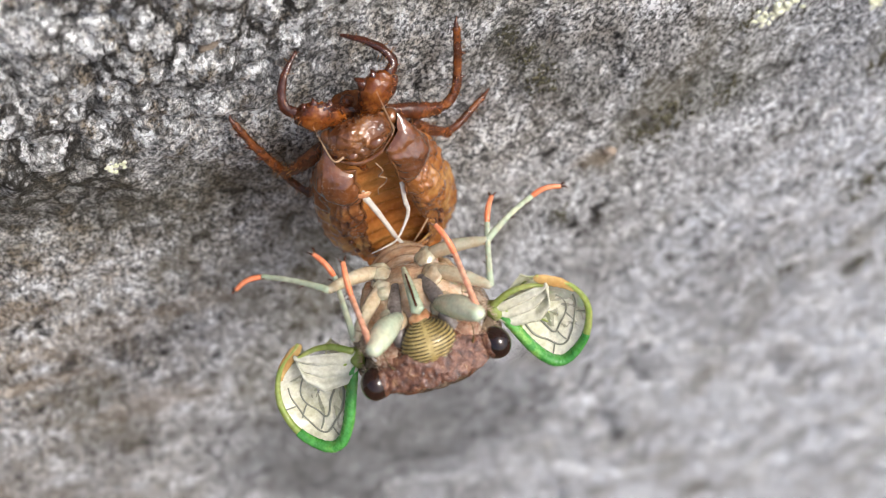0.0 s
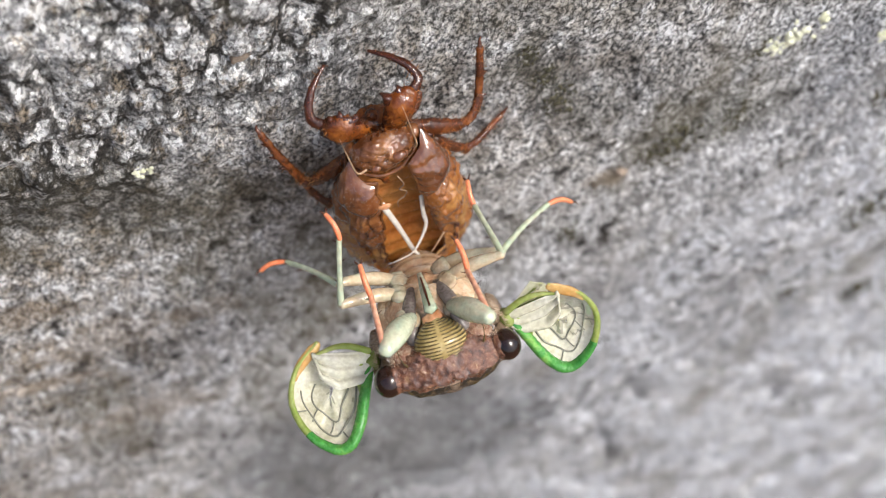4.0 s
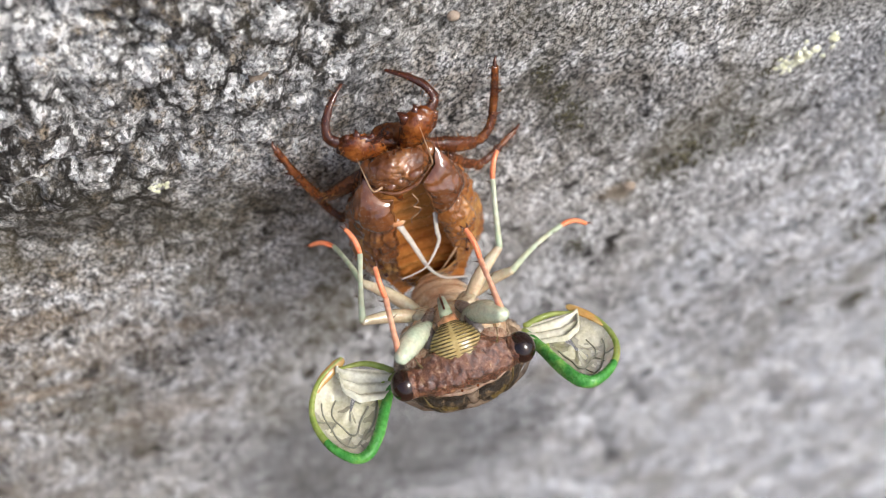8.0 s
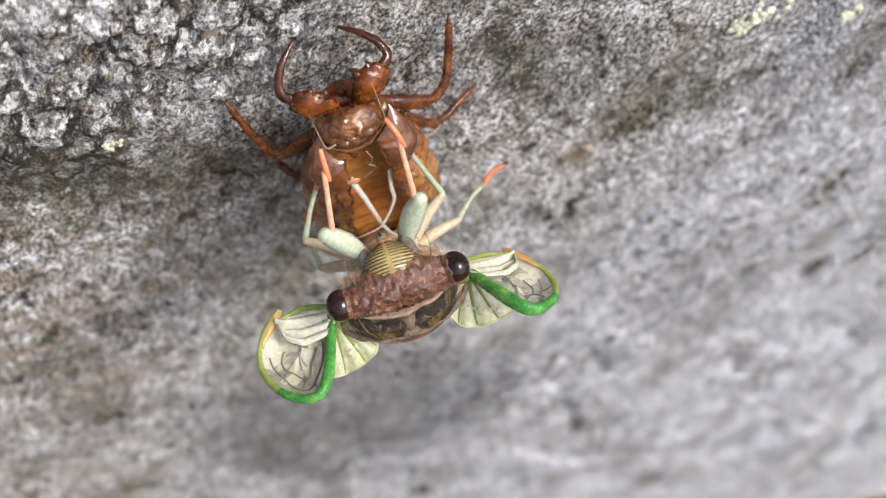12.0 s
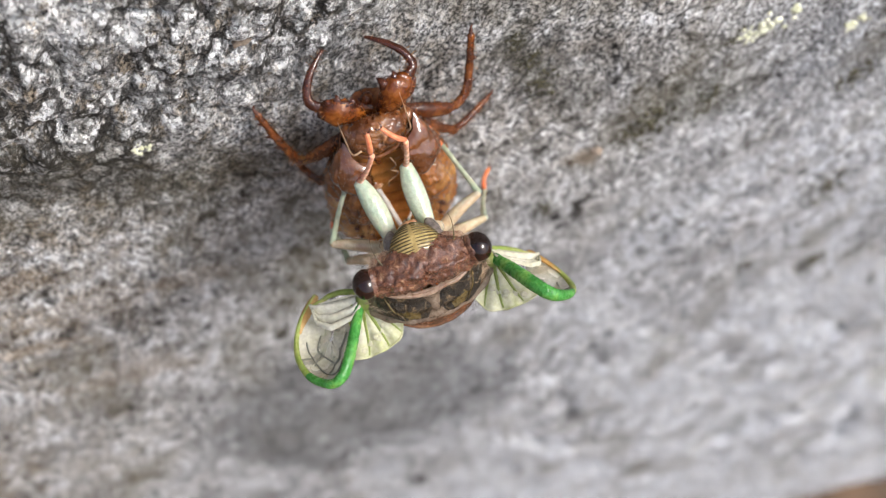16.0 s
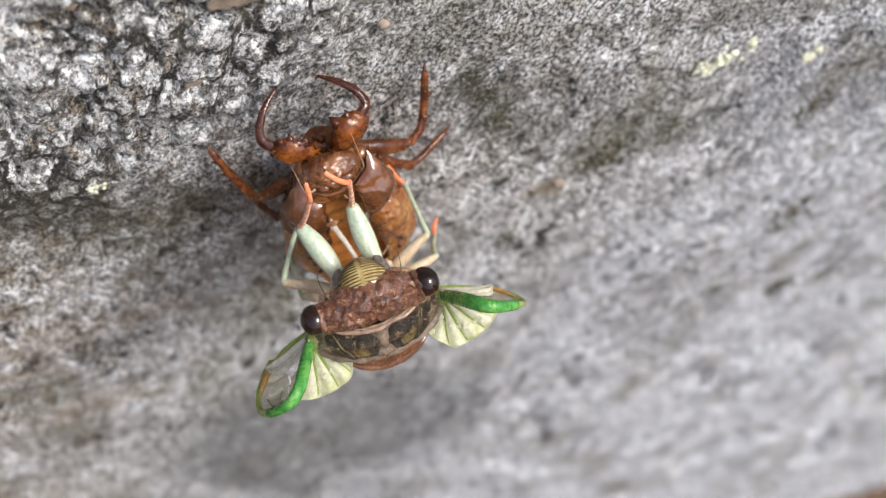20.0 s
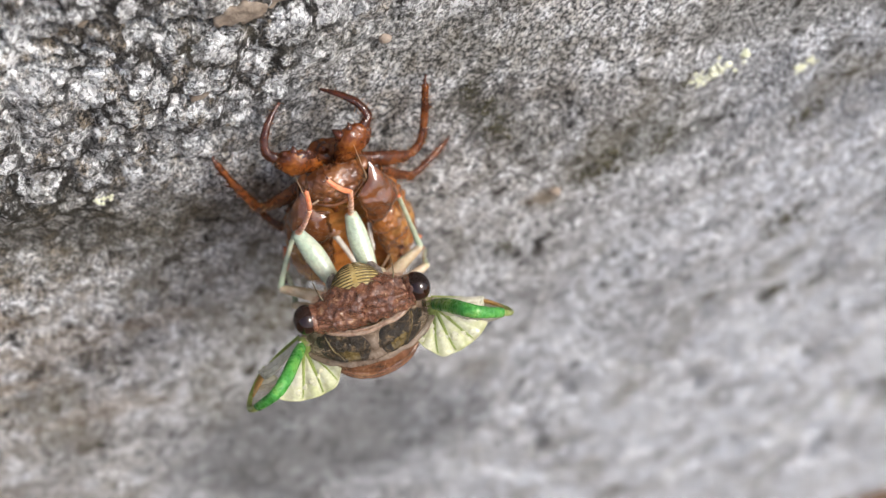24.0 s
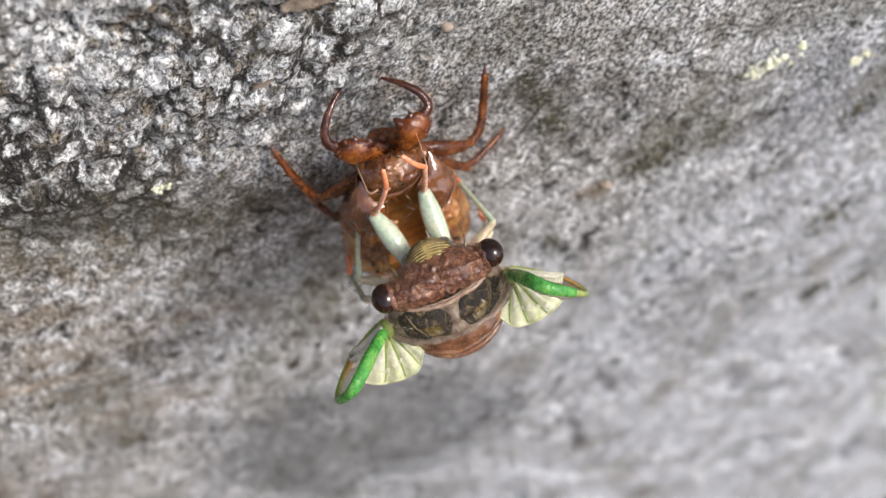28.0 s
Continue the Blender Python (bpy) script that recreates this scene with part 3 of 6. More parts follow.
def build_wall():
    xs = stretches((-1500, -120, 60), (-120, -75, 1.5), (-75, 45, 0.32), (45, 130, 0.6), (130, 380, 1.4), (380, 1600, 60))
    zs = stretches((GROUND_Z - 30, -110, 1.2), (-110, -25, 0.6), (-25, 62, 0.32), (62, 110, 1.5), (110, 900, 40))
    gx, gz = np.meshgrid(xs, zs)
    gy = -relief(gx, gz)
    n, m = len(xs), len(zs)
    co = np.stack([gx, gy, gz], -1).reshape(-1, 3)
    idx = np.arange(n * m).reshape(m, n)
    quads = np.stack([idx[:-1, :-1], idx[:-1, 1:], idx[1:, 1:], idx[1:, :-1]], -1).reshape(-1, 4)
    rim = np.concatenate([idx[0, :-1], idx[:-1, -1], idx[-1, :0:-1], idx[:0:-1, 0]])
    back = co[rim].copy()
    back[:, 1] = 300
    k = len(co)
    r = len(rim)
    j = np.arange(r)
    side = np.stack([rim, k + j, k + (j + 1) % r, rim[(j + 1) % r]], -1)
    co = np.concatenate([co, back]) * MM
    quads = np.concatenate([quads, side])
    me = bpy.data.meshes.new("wall")
    me.vertices.add(len(co))
    me.vertices.foreach_set("co", co.ravel())
    me.loops.add(quads.size)
    me.loops.foreach_set("vertex_index", quads.ravel())
    me.polygons.add(len(quads))
    me.polygons.foreach_set("loop_start", np.arange(0, quads.size, 4))
    me.polygons.foreach_set("use_smooth", np.ones(len(quads), dtype=bool))
    me.update(calc_edges=True)
    me.materials.append(M_STONE)
    return tagged(new("wall", me), "rough weathered grey granite wall with lichen crust", "wall", "", "structure")


def build_ground():
    def fn(u, v):
        a, b = 2 * u - 1, 2 * v - 1
        x, y = 40000 * a * abs(a) ** 3, -60000 * b * abs(b) ** 3
        return (x, y, GROUND_Z + 2.5 * noise.noise(Vector((x, y, 0)) * 0.02))
    ob = part("ground", sheet(fn, 120, 120), M_SOIL)
    return tagged(ob, "bare brown soil at the foot of the stone wall", "ground", "", "structure")


build_wall()
build_ground()


# ---- the cast shell ----
SHELL_Y = (-20, -16, -10, -4, 2, 8, 12, 15, 18)
SHELL_W = (1.5, 4.6, 7.0, 8.1, 8.4, 7.9, 7.1, 6.3, 5.0)
SHELL_H = (1.2, 3.8, 5.6, 6.4, 6.6, 6.2, 5.6, 5.0, 4.0)
SHELL_Z = (4.0, 4.8, 5.6, 6.4, 6.8, 7.2, 7.5, 7.8, 8.0)


def shell_ring(y, a, grow=1.0):
    """A point of the shell's skin at y along it and at the angle a from its ridge."""
    w, h, z = lerp(SHELL_Y, SHELL_W, y) * grow, lerp(SHELL_Y, SHELL_H, y) * grow, lerp(SHELL_Y, SHELL_Z, y)
    q = Vector((w * math.sin(a), y, z + h * math.cos(a)))
    return q + Vector((math.sin(a), 0, math.cos(a))) * 0.25 * noise.noise(q * 0.7)


def claw_leg(name, shell, thigh, shin, label, spurs=(), claw=True):
    """A walking leg of the shell: (points, radii) of its thigh, which is the leg's part, and of its shin."""
    leg = part(name, tube(*thigh, seg=16, steps=6, flat=0.8, rough=0.3), M_CHITIN_LEG, shell, label)
    knee = thigh[0][-1]
    part("knee", blob(knee, (0.72, 0.72, 0.62), u=16, v=12, wobble=0.2, freq=1.5), M_CHITIN_LEG, leg)
    part("shin", tube(*shin, seg=14, steps=6, flat=0.85, rough=0.35), M_CHITIN_LEG, leg, "slender red-brown shin of the shell")
    a, b = Vector(shin[0][-2]), Vector(shin[0][-1])
    d = (b - a).normalized()
    if claw:
        part("claw", tube([b, b + d * 0.7 + Vector((0, 0, -0.1)), b + d * 1.1 + Vector((0.25, 0, -0.4))], [0.34, 0.24, 0.05], seg=8), M_CLAW, leg)
    for p, q in spurs:
        part("spur", tube([p, q], [0.4, 0.06], seg=7, steps=3, rough=0.4), M_HOOK, leg)
    return leg


def digging_leg(shell, thigh, hook, teeth):
    """A front leg of the shell: a swollen amber thigh with teeth and a long curved hook."""
    leg = part("front_leg", tube(*thigh, seg=20, steps=8, flat=0.72, rough=0.3), M_AMBER, shell, "swollen amber digging front leg")
    pts, radii = thigh
    side = (Vector(pts[-1]) - Vector(pts[0])).cross(Vector((0, 0, 1))).normalized()
    for off in (0.86, -0.86):
        line = [Vector(p) + side * off * r for p, r in zip(pts, radii)]
        part("thigh_edge", tube(line, [0.25, 0.4, 0.46, 0.34], seg=8, steps=5, rough=0.5), M_HOOK, leg, "dark red edge of the thigh")
    part("hook", tube(*hook, seg=14, steps=7, flat=0.8, rough=0.25), M_HOOK, leg, "curved dark red digging hook")
    for p, q, r in teeth:
        m = (Vector(p) + Vector(q)) / 2 + Vector((0.1, 0.1, 0.1))
        part("tooth", tube([p, m, q], [r, r * 0.7, 0.08], seg=9, steps=4, rough=0.5), M_HOOK, leg, "dark red tooth on the thigh")
    return leg


def build_shell():
    m = Matrix(((0.957, -0.29, 0, -3.5 * MM), (0, 0, -1, 0), (0.29, 0.957, 0, 8 * MM), (0, 0, 0, 1)))
    sh = empty_thing("cast_shell", m, "glossy amber-brown split insect shell clinging to stone", "insect shell")
    gap_y, gap_a = (-12, -9, -5, 0, 8, 13, 17), (12, 24, 31, 30, 24, 23, 24)

    def torn(y, side):
        """The angle from the ridge at which the skin is torn."""
        return lerp(gap_y, gap_a, y) + 3.0 * noise.noise(Vector((0.55 * y, 7 * side, 0))) + 1.6 * noise.noise(Vector((1.7 * y, 3 * side, 4)))

    def plate(side, y0, y1, a0, a1, rise, taper=0.0, wrinkle=0.12, ribs=0, crease=0.0, skew=0.0):
        """A raised plate of skin between two angles from the ridge, over the length y0 to y1."""
        def fn(u, v):
            y = y0 + (y1 - y0) * u + skew * (v - 0.5)
            lo = radians(max(a0, torn(y, side) + 0.8))
            hi = radians(a1 - taper * (1 - u))
            a = lo + (hi - lo) * v
            q = shell_ring(y, side * a)
            out = Vector((math.sin(side * a), 0, math.cos(a)))
            e = Vector((q.x, 0.45 * q.y, q.z))
            edge = (math.sin(math.pi * min(1, max(0, u))) ** 0.45) * (math.sin(math.pi * v) ** 0.45)
            k = rise * edge + wrinkle * (1.6 * noise.noise(e * 1.1) + 0.6 * noise.noise(e * 2.6))
            if crease:
                k -= crease * edge * (math.exp(-(noise.noise(e * 0.42 + Vector((4, 0, side))) / 0.10) ** 2) + 0.4 * math.exp(-(noise.noise(e * 0.9) / 0.12) ** 2))
            if ribs:
                k += 0.16 * edge * math.sin(ribs * math.pi * v + 1.2 * u)
            return q + out * (k - 0.1)
        return sheet(fn, 84, 56)
    for s in (-1, 1):
        def half(u, v):
            y = -9 + 26 * u
            g = radians(torn(y, s))
            return shell_ring(y, s * (g + (math.pi - g) * v), 1 - 0.03 * math.sin(9 * u) ** 2)
        thicken(part("thorax_half", sheet(half, 70, 30), M_CHITIN, sh, "split half of the amber chest skin"), 0.25)
        part("wing_pad", plate(s, -12.5, 7.5, 52, 122, 1.5, 30, 0.14, 5, 0.35), M_CHITIN_PALE, sh, "shiny amber wing pad")
        lower, upper = (11.6, 17.4) if s < 0 else (12.6, 19.6)
        part("shoulder_plate", plate(s, lower, upper, 20, 84, 2.4, 0, 0.10, 0, 0.10, 2.4), M_PLATE, sh, "shiny brown shoulder plate")
        part("chest_plate", plate(s, 2.0, 11.4 if s < 0 else 12.4, 22, 64, 1.5 if s < 0 else 2.1, 0, 0.25, 0, 0.45), M_CHITIN if s < 0 else M_GLOSS, sh, "wrinkled dull brown chest plate" if s < 0 else "wrinkled shiny amber chest plate")
        part("flank_plate", plate(s, 5.0, 12.0, 60, 112, 1.2, 0, 0.2, 0, 0.4), M_PLATE if s < 0 else M_GLOSS, sh, "shiny brown flank plate")
        part("rear_plate", plate(s, -11.0, 3.0, 14, 58, 0.6, 0, 0.25, 0, 0.5), M_CHITIN_PALE, sh)
        part("shell_eye", blob((s * 4.0, 20.0, 8.0), (0.95, 1.0, 1.1), wobble=0.15), M_CHITIN, sh, "clear amber eye cover")
        part("slit_edge", tube([shell_ring(y, s * radians(torn(y, s)), 1.01) for y in np.arange(-10, 17.1, 0.9)], [0.07 + 0.07 * (k % 3) for k in range(31)], seg=7, steps=2, rough=0.7), M_CHITIN, sh, "torn brown edge of the split")
        for k in range(3):
            part("pad_spot", blob(shell_ring(3.0 - 2.6 * k, s * radians(48 - 3 * k), 1.09), (0.35, 0.5, 0.3), u=10, v=8, wobble=0.1), M_CLAW, sh, "small dark scar")
    part("seam_line", tube([shell_ring(y, radians(a), 1.06) for y, a in ((7.6, 24), (5.0, 31), (2.6, 38), (0.4, 43), (-2.4, 40))], [0.06, 0.12, 0.14, 0.12, 0.05], seg=7, rough=0.5), M_CLAW, sh, "dark seam between two plates")
    for a in ([(-3.0, 19.2, 10.9), (-4.2, 19.9, 11.5), (-4.6, 23.4, 11.5), (-4.9, 27.2, 10.8)], [(3.4, 20.8, 10.9), (3.8, 22.2, 11.4), (3.6, 25.8, 11.5), (3.3, 29.6, 10.8)]):
        part("antenna", tube(a, [0.17, 0.14, 0.09, 0.03], seg=7), M_TAN, sh, "thin pale antenna sheath")

    def brow(w, q):
        e = q + Vector((0, 20, 9))
        furrow = 0.035 * math.sin(7.0 * (e.y - 0.12 * e.x * e.x)) * max(0, w.z)
        return (q.x, q.y + 0.10 * q.x, q.z - 0.9 * w.x * w.x + furrow + 0.30 * noise.noise(e * 1.1) + 0.14 * noise.noise(e * 3.0) + 0.10 * noise.noise(e * 6.5))
    part("shell_head", blob((-0.3, 19.8, 9.3), (4.3, 2.6, 2.0), (-22, 0, -9), 64, 48, 0.3, 1.2, shape=brow), M_CHITIN, sh, "brown grainy furrowed head cover")
    for x, y, z, r in ((-1.9, 19.0, 10.9, 0.8), (1.2, 19.9, 10.95, 1.15)):
        part("head_bump", blob((x, y, z), (r, r * 0.72, 0.75), (0, 0, 20), 22, 14, 0.10), M_PLATE, sh, "smooth shiny bump on the head cover")
    part("brow_edge", tube([(-4.2, 18.0, 9.8), (-2.4, 17.3, 10.8), (-0.2, 17.2, 11.1), (1.8, 17.8, 10.8), (3.6, 19.2, 10.0)], [0.16, 0.3, 0.34, 0.3, 0.14], seg=8, rough=0.7), M_CHITIN, sh, "torn lower edge of the head cover")
    part("shell_face", blob((-0.3, 20.6, 5.0), (2.8, 1.2, 2.0), (30, 0, 0), wobble=0.3), M_CHITIN_LEG, sh, "rounded amber face cover")
    for k, x in enumerate((-1.3, -0.4, 0.6)):
        part("face_spine", tube([(x, 22.4, 9.0 - 0.3 * k), (x + 0.2, 23.8 - 0.2 * k, 9.3 - 0.3 * k)], [0.22, 0.05], seg=6, steps=3), M_AMBER, sh)
    part("beak_sheath", tube([(-0.3, 22.0, 5.2), (-0.2, 17.0, 3.2), (-0.2, 11.0, 2.4)], [0.9, 0.7, 0.35]), M_CHITIN_LEG, sh)

    def floor(u, v):
        q = shell_ring(-12 + 31 * u, math.pi + (v - 0.5) * 2.0, 0.92)
        low = shell_ring(q.y, math.pi, 0.92).z
        return Vector((q.x * 0.97, q.y, low + 0.5 * (q.z - low))) + Vector((0, 0, lerp((-12, -4, 8, 18), (9.0, 9.8, 8.0, 4.6), q.y) + 0.18 * math.sin(74 * u) + 0.22 * noise.noise(q * 0.6) + 0.08 * noise.noise(q * 2)))
    part("inner_lining", sheet(floor, 120, 30), M_CHITIN_IN, sh, "ribbed orange inner skin")
    for k in range(6):
        y1 = -4.5 - 2.6 * k

        def band(u, v):
            return shell_ring(y1 - 3.0 * u, 2 * math.pi * v, 1.03 - 0.05 * u)
        thicken(part("abdomen_band", sheet(band, 6, 40, around=True), M_CHITIN_PALE, sh), 0.2)
    digging_leg(sh, ([(-1.6, 20.2, 7.0), (-2.7, 22.6, 7.1), (-4.6, 23.7, 7.0), (-6.2, 24.0, 6.2)], [0.9, 1.35, 2.0, 1.2]),
                ([(-6.2, 23.9, 6.0), (-7.5, 24.8, 5.2), (-7.2, 26.3, 3.9), (-6.0, 27.5, 2.4), (-4.0, 28.2, 0.5)], [0.8, 0.66, 0.54, 0.44, 0.2]),
                [((-4.3, 25.0, 6.8), (-4.0, 26.1, 6.1), 0.6), ((-5.4, 25.0, 6.5), (-5.4, 25.7, 6.1), 0.5), ((-2.6, 24.4, 7.0), (-2.2, 25.2, 6.6), 0.55)])
    digging_leg(sh, ([(1.2, 19.8, 7.0), (1.9, 21.7, 7.2), (3.6, 24.3, 6.9), (5.2, 25.3, 6.0)], [0.9, 1.35, 2.15, 1.25]),
                ([(5.3, 25.2, 5.9), (6.4, 25.8, 4.9), (5.7, 27.1, 3.5), (3.9, 27.9, 2.0), (1.6, 28.2, 0.4)], [0.82, 0.68, 0.56, 0.46, 0.2]),
                [((2.3, 25.6, 6.6), (1.4, 26.7, 5.9), 0.8), ((3.6, 26.2, 6.2), (3.6, 26.9, 5.6), 0.55)])
    claw_leg("middle_leg", sh, ([(-4.4, 16.2, 6.1), (-7.4, 13.6, 5.7), (-9.8, 11.6, 5.0), (-11.2, 10.9, 4.5)], [0.9, 1.1, 0.9, 0.6]),
             ([(-11.2, 10.9, 4.5), (-12.2, 13.0, 3.7), (-13.4, 16.2, 2.5), (-14.5, 19.4, 0.9)], [0.62, 0.6, 0.52, 0.42]), "bent brown middle leg",
             [((-12.7, 13.8, 3.4), (-13.9, 14.4, 3.5)), ((-13.3, 15.6, 2.8), (-14.5, 16.2, 2.6)), ((-14.0, 17.6, 1.8), (-14.9, 18.2, 1.6))])
    claw_leg("middle_leg", sh, ([(3.8, 18.7, 6.2), (6.8, 17.0, 6.3), (9.4, 15.3, 6.0), (11.2, 14.5, 5.5)], [0.9, 1.1, 0.95, 0.62]),
             ([(11.2, 14.5, 5.5), (12.8, 15.2, 4.6), (13.9, 17.2, 3.2), (14.7, 20.0, 1.9), (15.3, 22.6, 0.8)], [0.64, 0.64, 0.6, 0.56, 0.5]), "bent brown middle leg",
             [((13.5, 16.6, 3.6), (14.7, 16.6, 3.8)), ((14.5, 19.0, 2.3), (15.6, 19.2, 2.2))])
    claw_leg("hind_leg", sh, ([(-6.0, 9.4, 5.4), (-7.8, 6.6, 5.2), (-9.2, 4.7, 4.9)], [0.9, 0.85, 0.6]),
             ([(-9.2, 4.7, 4.9), (-10.5, 5.8, 3.9), (-11.7, 8.0, 2.6), (-12.7, 10.4, 0.7)], [0.58, 0.54, 0.48, 0.36]), "bent brown hind leg")
    claw_leg("hind_leg", sh, ([(6.4, 13.4, 5.6), (8.2, 10.2, 5.3), (10.6, 7.0, 4.6)], [0.9, 0.85, 0.62]),
             ([(10.6, 7.0, 4.6), (12.2, 6.5, 3.8), (14.2, 6.7, 2.7), (16.9, 6.7, 1.0)], [0.62, 0.58, 0.52, 0.42]), "bent brown hind leg")
    part("tracheal_thread", tube([(-2.6, 12.4, 12.2), (-1.5, 7.9, 13.2), (-0.2, 2.2, 14.8), (1.4, 1.2, 16.5), (3.2, 1.4, 17.2), (5.1, 0.8, 17.4)], [0.42, 0.36, 0.26, 0.16, 0.11, 0.05], flat=0.4, rough=0.35), M_THREAD, sh, "white torn breathing-tube thread")
    part("tracheal_thread", tube([(2.7, 11.4, 12.2), (2.3, 8.2, 12.8), (2.1, 5.5, 13.4), (-0.2, 3.1, 15.0), (-2.2, 3.0, 15.6), (-4.1, 3.4, 16.0)], [0.34, 0.30, 0.26, 0.15, 0.10, 0.05], flat=0.4, rough=0.35), M_THREAD, sh, "white torn breathing-tube thread")
    part("tracheal_thread", tube([(4.3, 2.1, 13.2), (2.8, 1.2, 14.2), (1.2, 0.6, 15.2)], [0.14, 0.12, 0.05], seg=6), M_TAN, sh, "short tan breathing-tube thread")
    part("tracheal_thread", tube([(0.4, 17.0, 11.8), (0.9, 15.0, 11.9), (0.2, 13.6, 11.6), (1.0, 12.6, 11.6), (0.6, 11.4, 11.5), (-0.4, 11.0, 11.7), (-0.6, 9.8, 11.8)], [0.09, 0.1, 0.09, 0.09, 0.08, 0.08, 0.05], seg=6), M_TAN, sh, "fine curled orange thread")
    part("torn_flap", tube([(-3.6, 12.9, 12.4), (-2.7, 12.8, 13.0), (-1.8, 12.5, 12.9), (-1.4, 11.9, 12.4)], [0.3, 0.5, 0.42, 0.12], flat=0.35, rough=0.6), M_TIP, sh, "curled pinkish shred of skin")
    part("torn_flap", tube([(-1.4, 17.2, 11.0), (-1.1, 15.8, 11.2), (-0.7, 14.6, 10.8)], [0.5, 0.42, 0.12], flat=0.35, rough=0.6), M_AMBER, sh, "hanging amber shred of skin")
    rng, bm = random.Random(11), bmesh.new()
    hosts = [o for o in sh.children if o.name.split(".")[0] in ("shell_head", "shoulder_plate", "chest_plate")]
    for k in range(7000):
        o = hosts[min(len(hosts) - 1, int(rng.random() * len(hosts)))] if k % 3 else [h for h in hosts if h.name.startswith("shell_head")][0]
        v = o.data.vertices[rng.randrange(len(o.data.vertices))]
        q = v.co / MM + Vector((rng.uniform(-0.3, 0.3), rng.uniform(-0.3, 0.3), 0))
        if q.z < 7.5 or noise.noise(q * 0.45) < -0.05:
            continue
        r = rng.uniform(0.02, 0.075)
        top = [bm.verts.new(q + Vector(d) * r * rng.uniform(0.7, 1.3)) for d in ((1, 0, 0), (-0.5, 0.87, 0), (-0.5, -0.87, 0), (0, 0, 1), (0, 0, -1))]
        for a, b in ((0, 1), (1, 2), (2, 0)):
            bm.faces.new((top[a], top[b], top[3]))
            bm.faces.new((top[b], top[a], top[4]))
    tagged(part("dirt", bm, M_SOIL_DRY, sh, "dry soil grains stuck to the shell", smooth=False), kind="stuff")
    hair = bmesh.new()
    for o in [o for o in sh.children_recursive if o.name.split(".")[0] in ("front_leg", "middle_leg", "hind_leg", "shin", "hook", "shell_head")]:
        for k in range(46):
            v = o.data.vertices[rng.randrange(len(o.data.vertices))]
            q, d = v.co / MM, (v.normal + Vector((rng.uniform(-0.5, 0.5), rng.uniform(-0.5, 0.5), rng.uniform(-0.3, 0.5)))).normalized() * rng.uniform(0.5, 1.2)
            e = d.cross(Vector((0.3, 0.9, 0.2))).normalized() * 0.03
            a, b, c, g = hair.verts.new(q - e), hair.verts.new(q + e), hair.verts.new(q + d), hair.verts.new(q + d.cross(e).normalized() * 0.04)
            for f in ((a, b, c), (b, g, c), (g, a, c)):
                hair.faces.new(f)
    tagged(part("bristles", hair, M_CHITIN_PALE, sh, "short stiff amber bristles"), kind="stuff")
    return sh


# ---- the insect that leaves it ----
COSTA = [(0, 0), (3.8, 0.0), (7.8, 0.0), (10.6, 0.6), (11.5, 2.4), (10.2, 5.8), (7.0, 8.4), (3.0, 8.7), (-0.8, 6.8)]
COSTA_R = [0.50, 0.66, 0.72, 0.70, 0.62, 0.48, 0.36, 0.30, 0.24]


def along(line, s):
    i = min(int(s * (len(line) - 1)), len(line) - 2)
    k = s * (len(line) - 1) - i
    return line[i].lerp(line[i + 1], k)


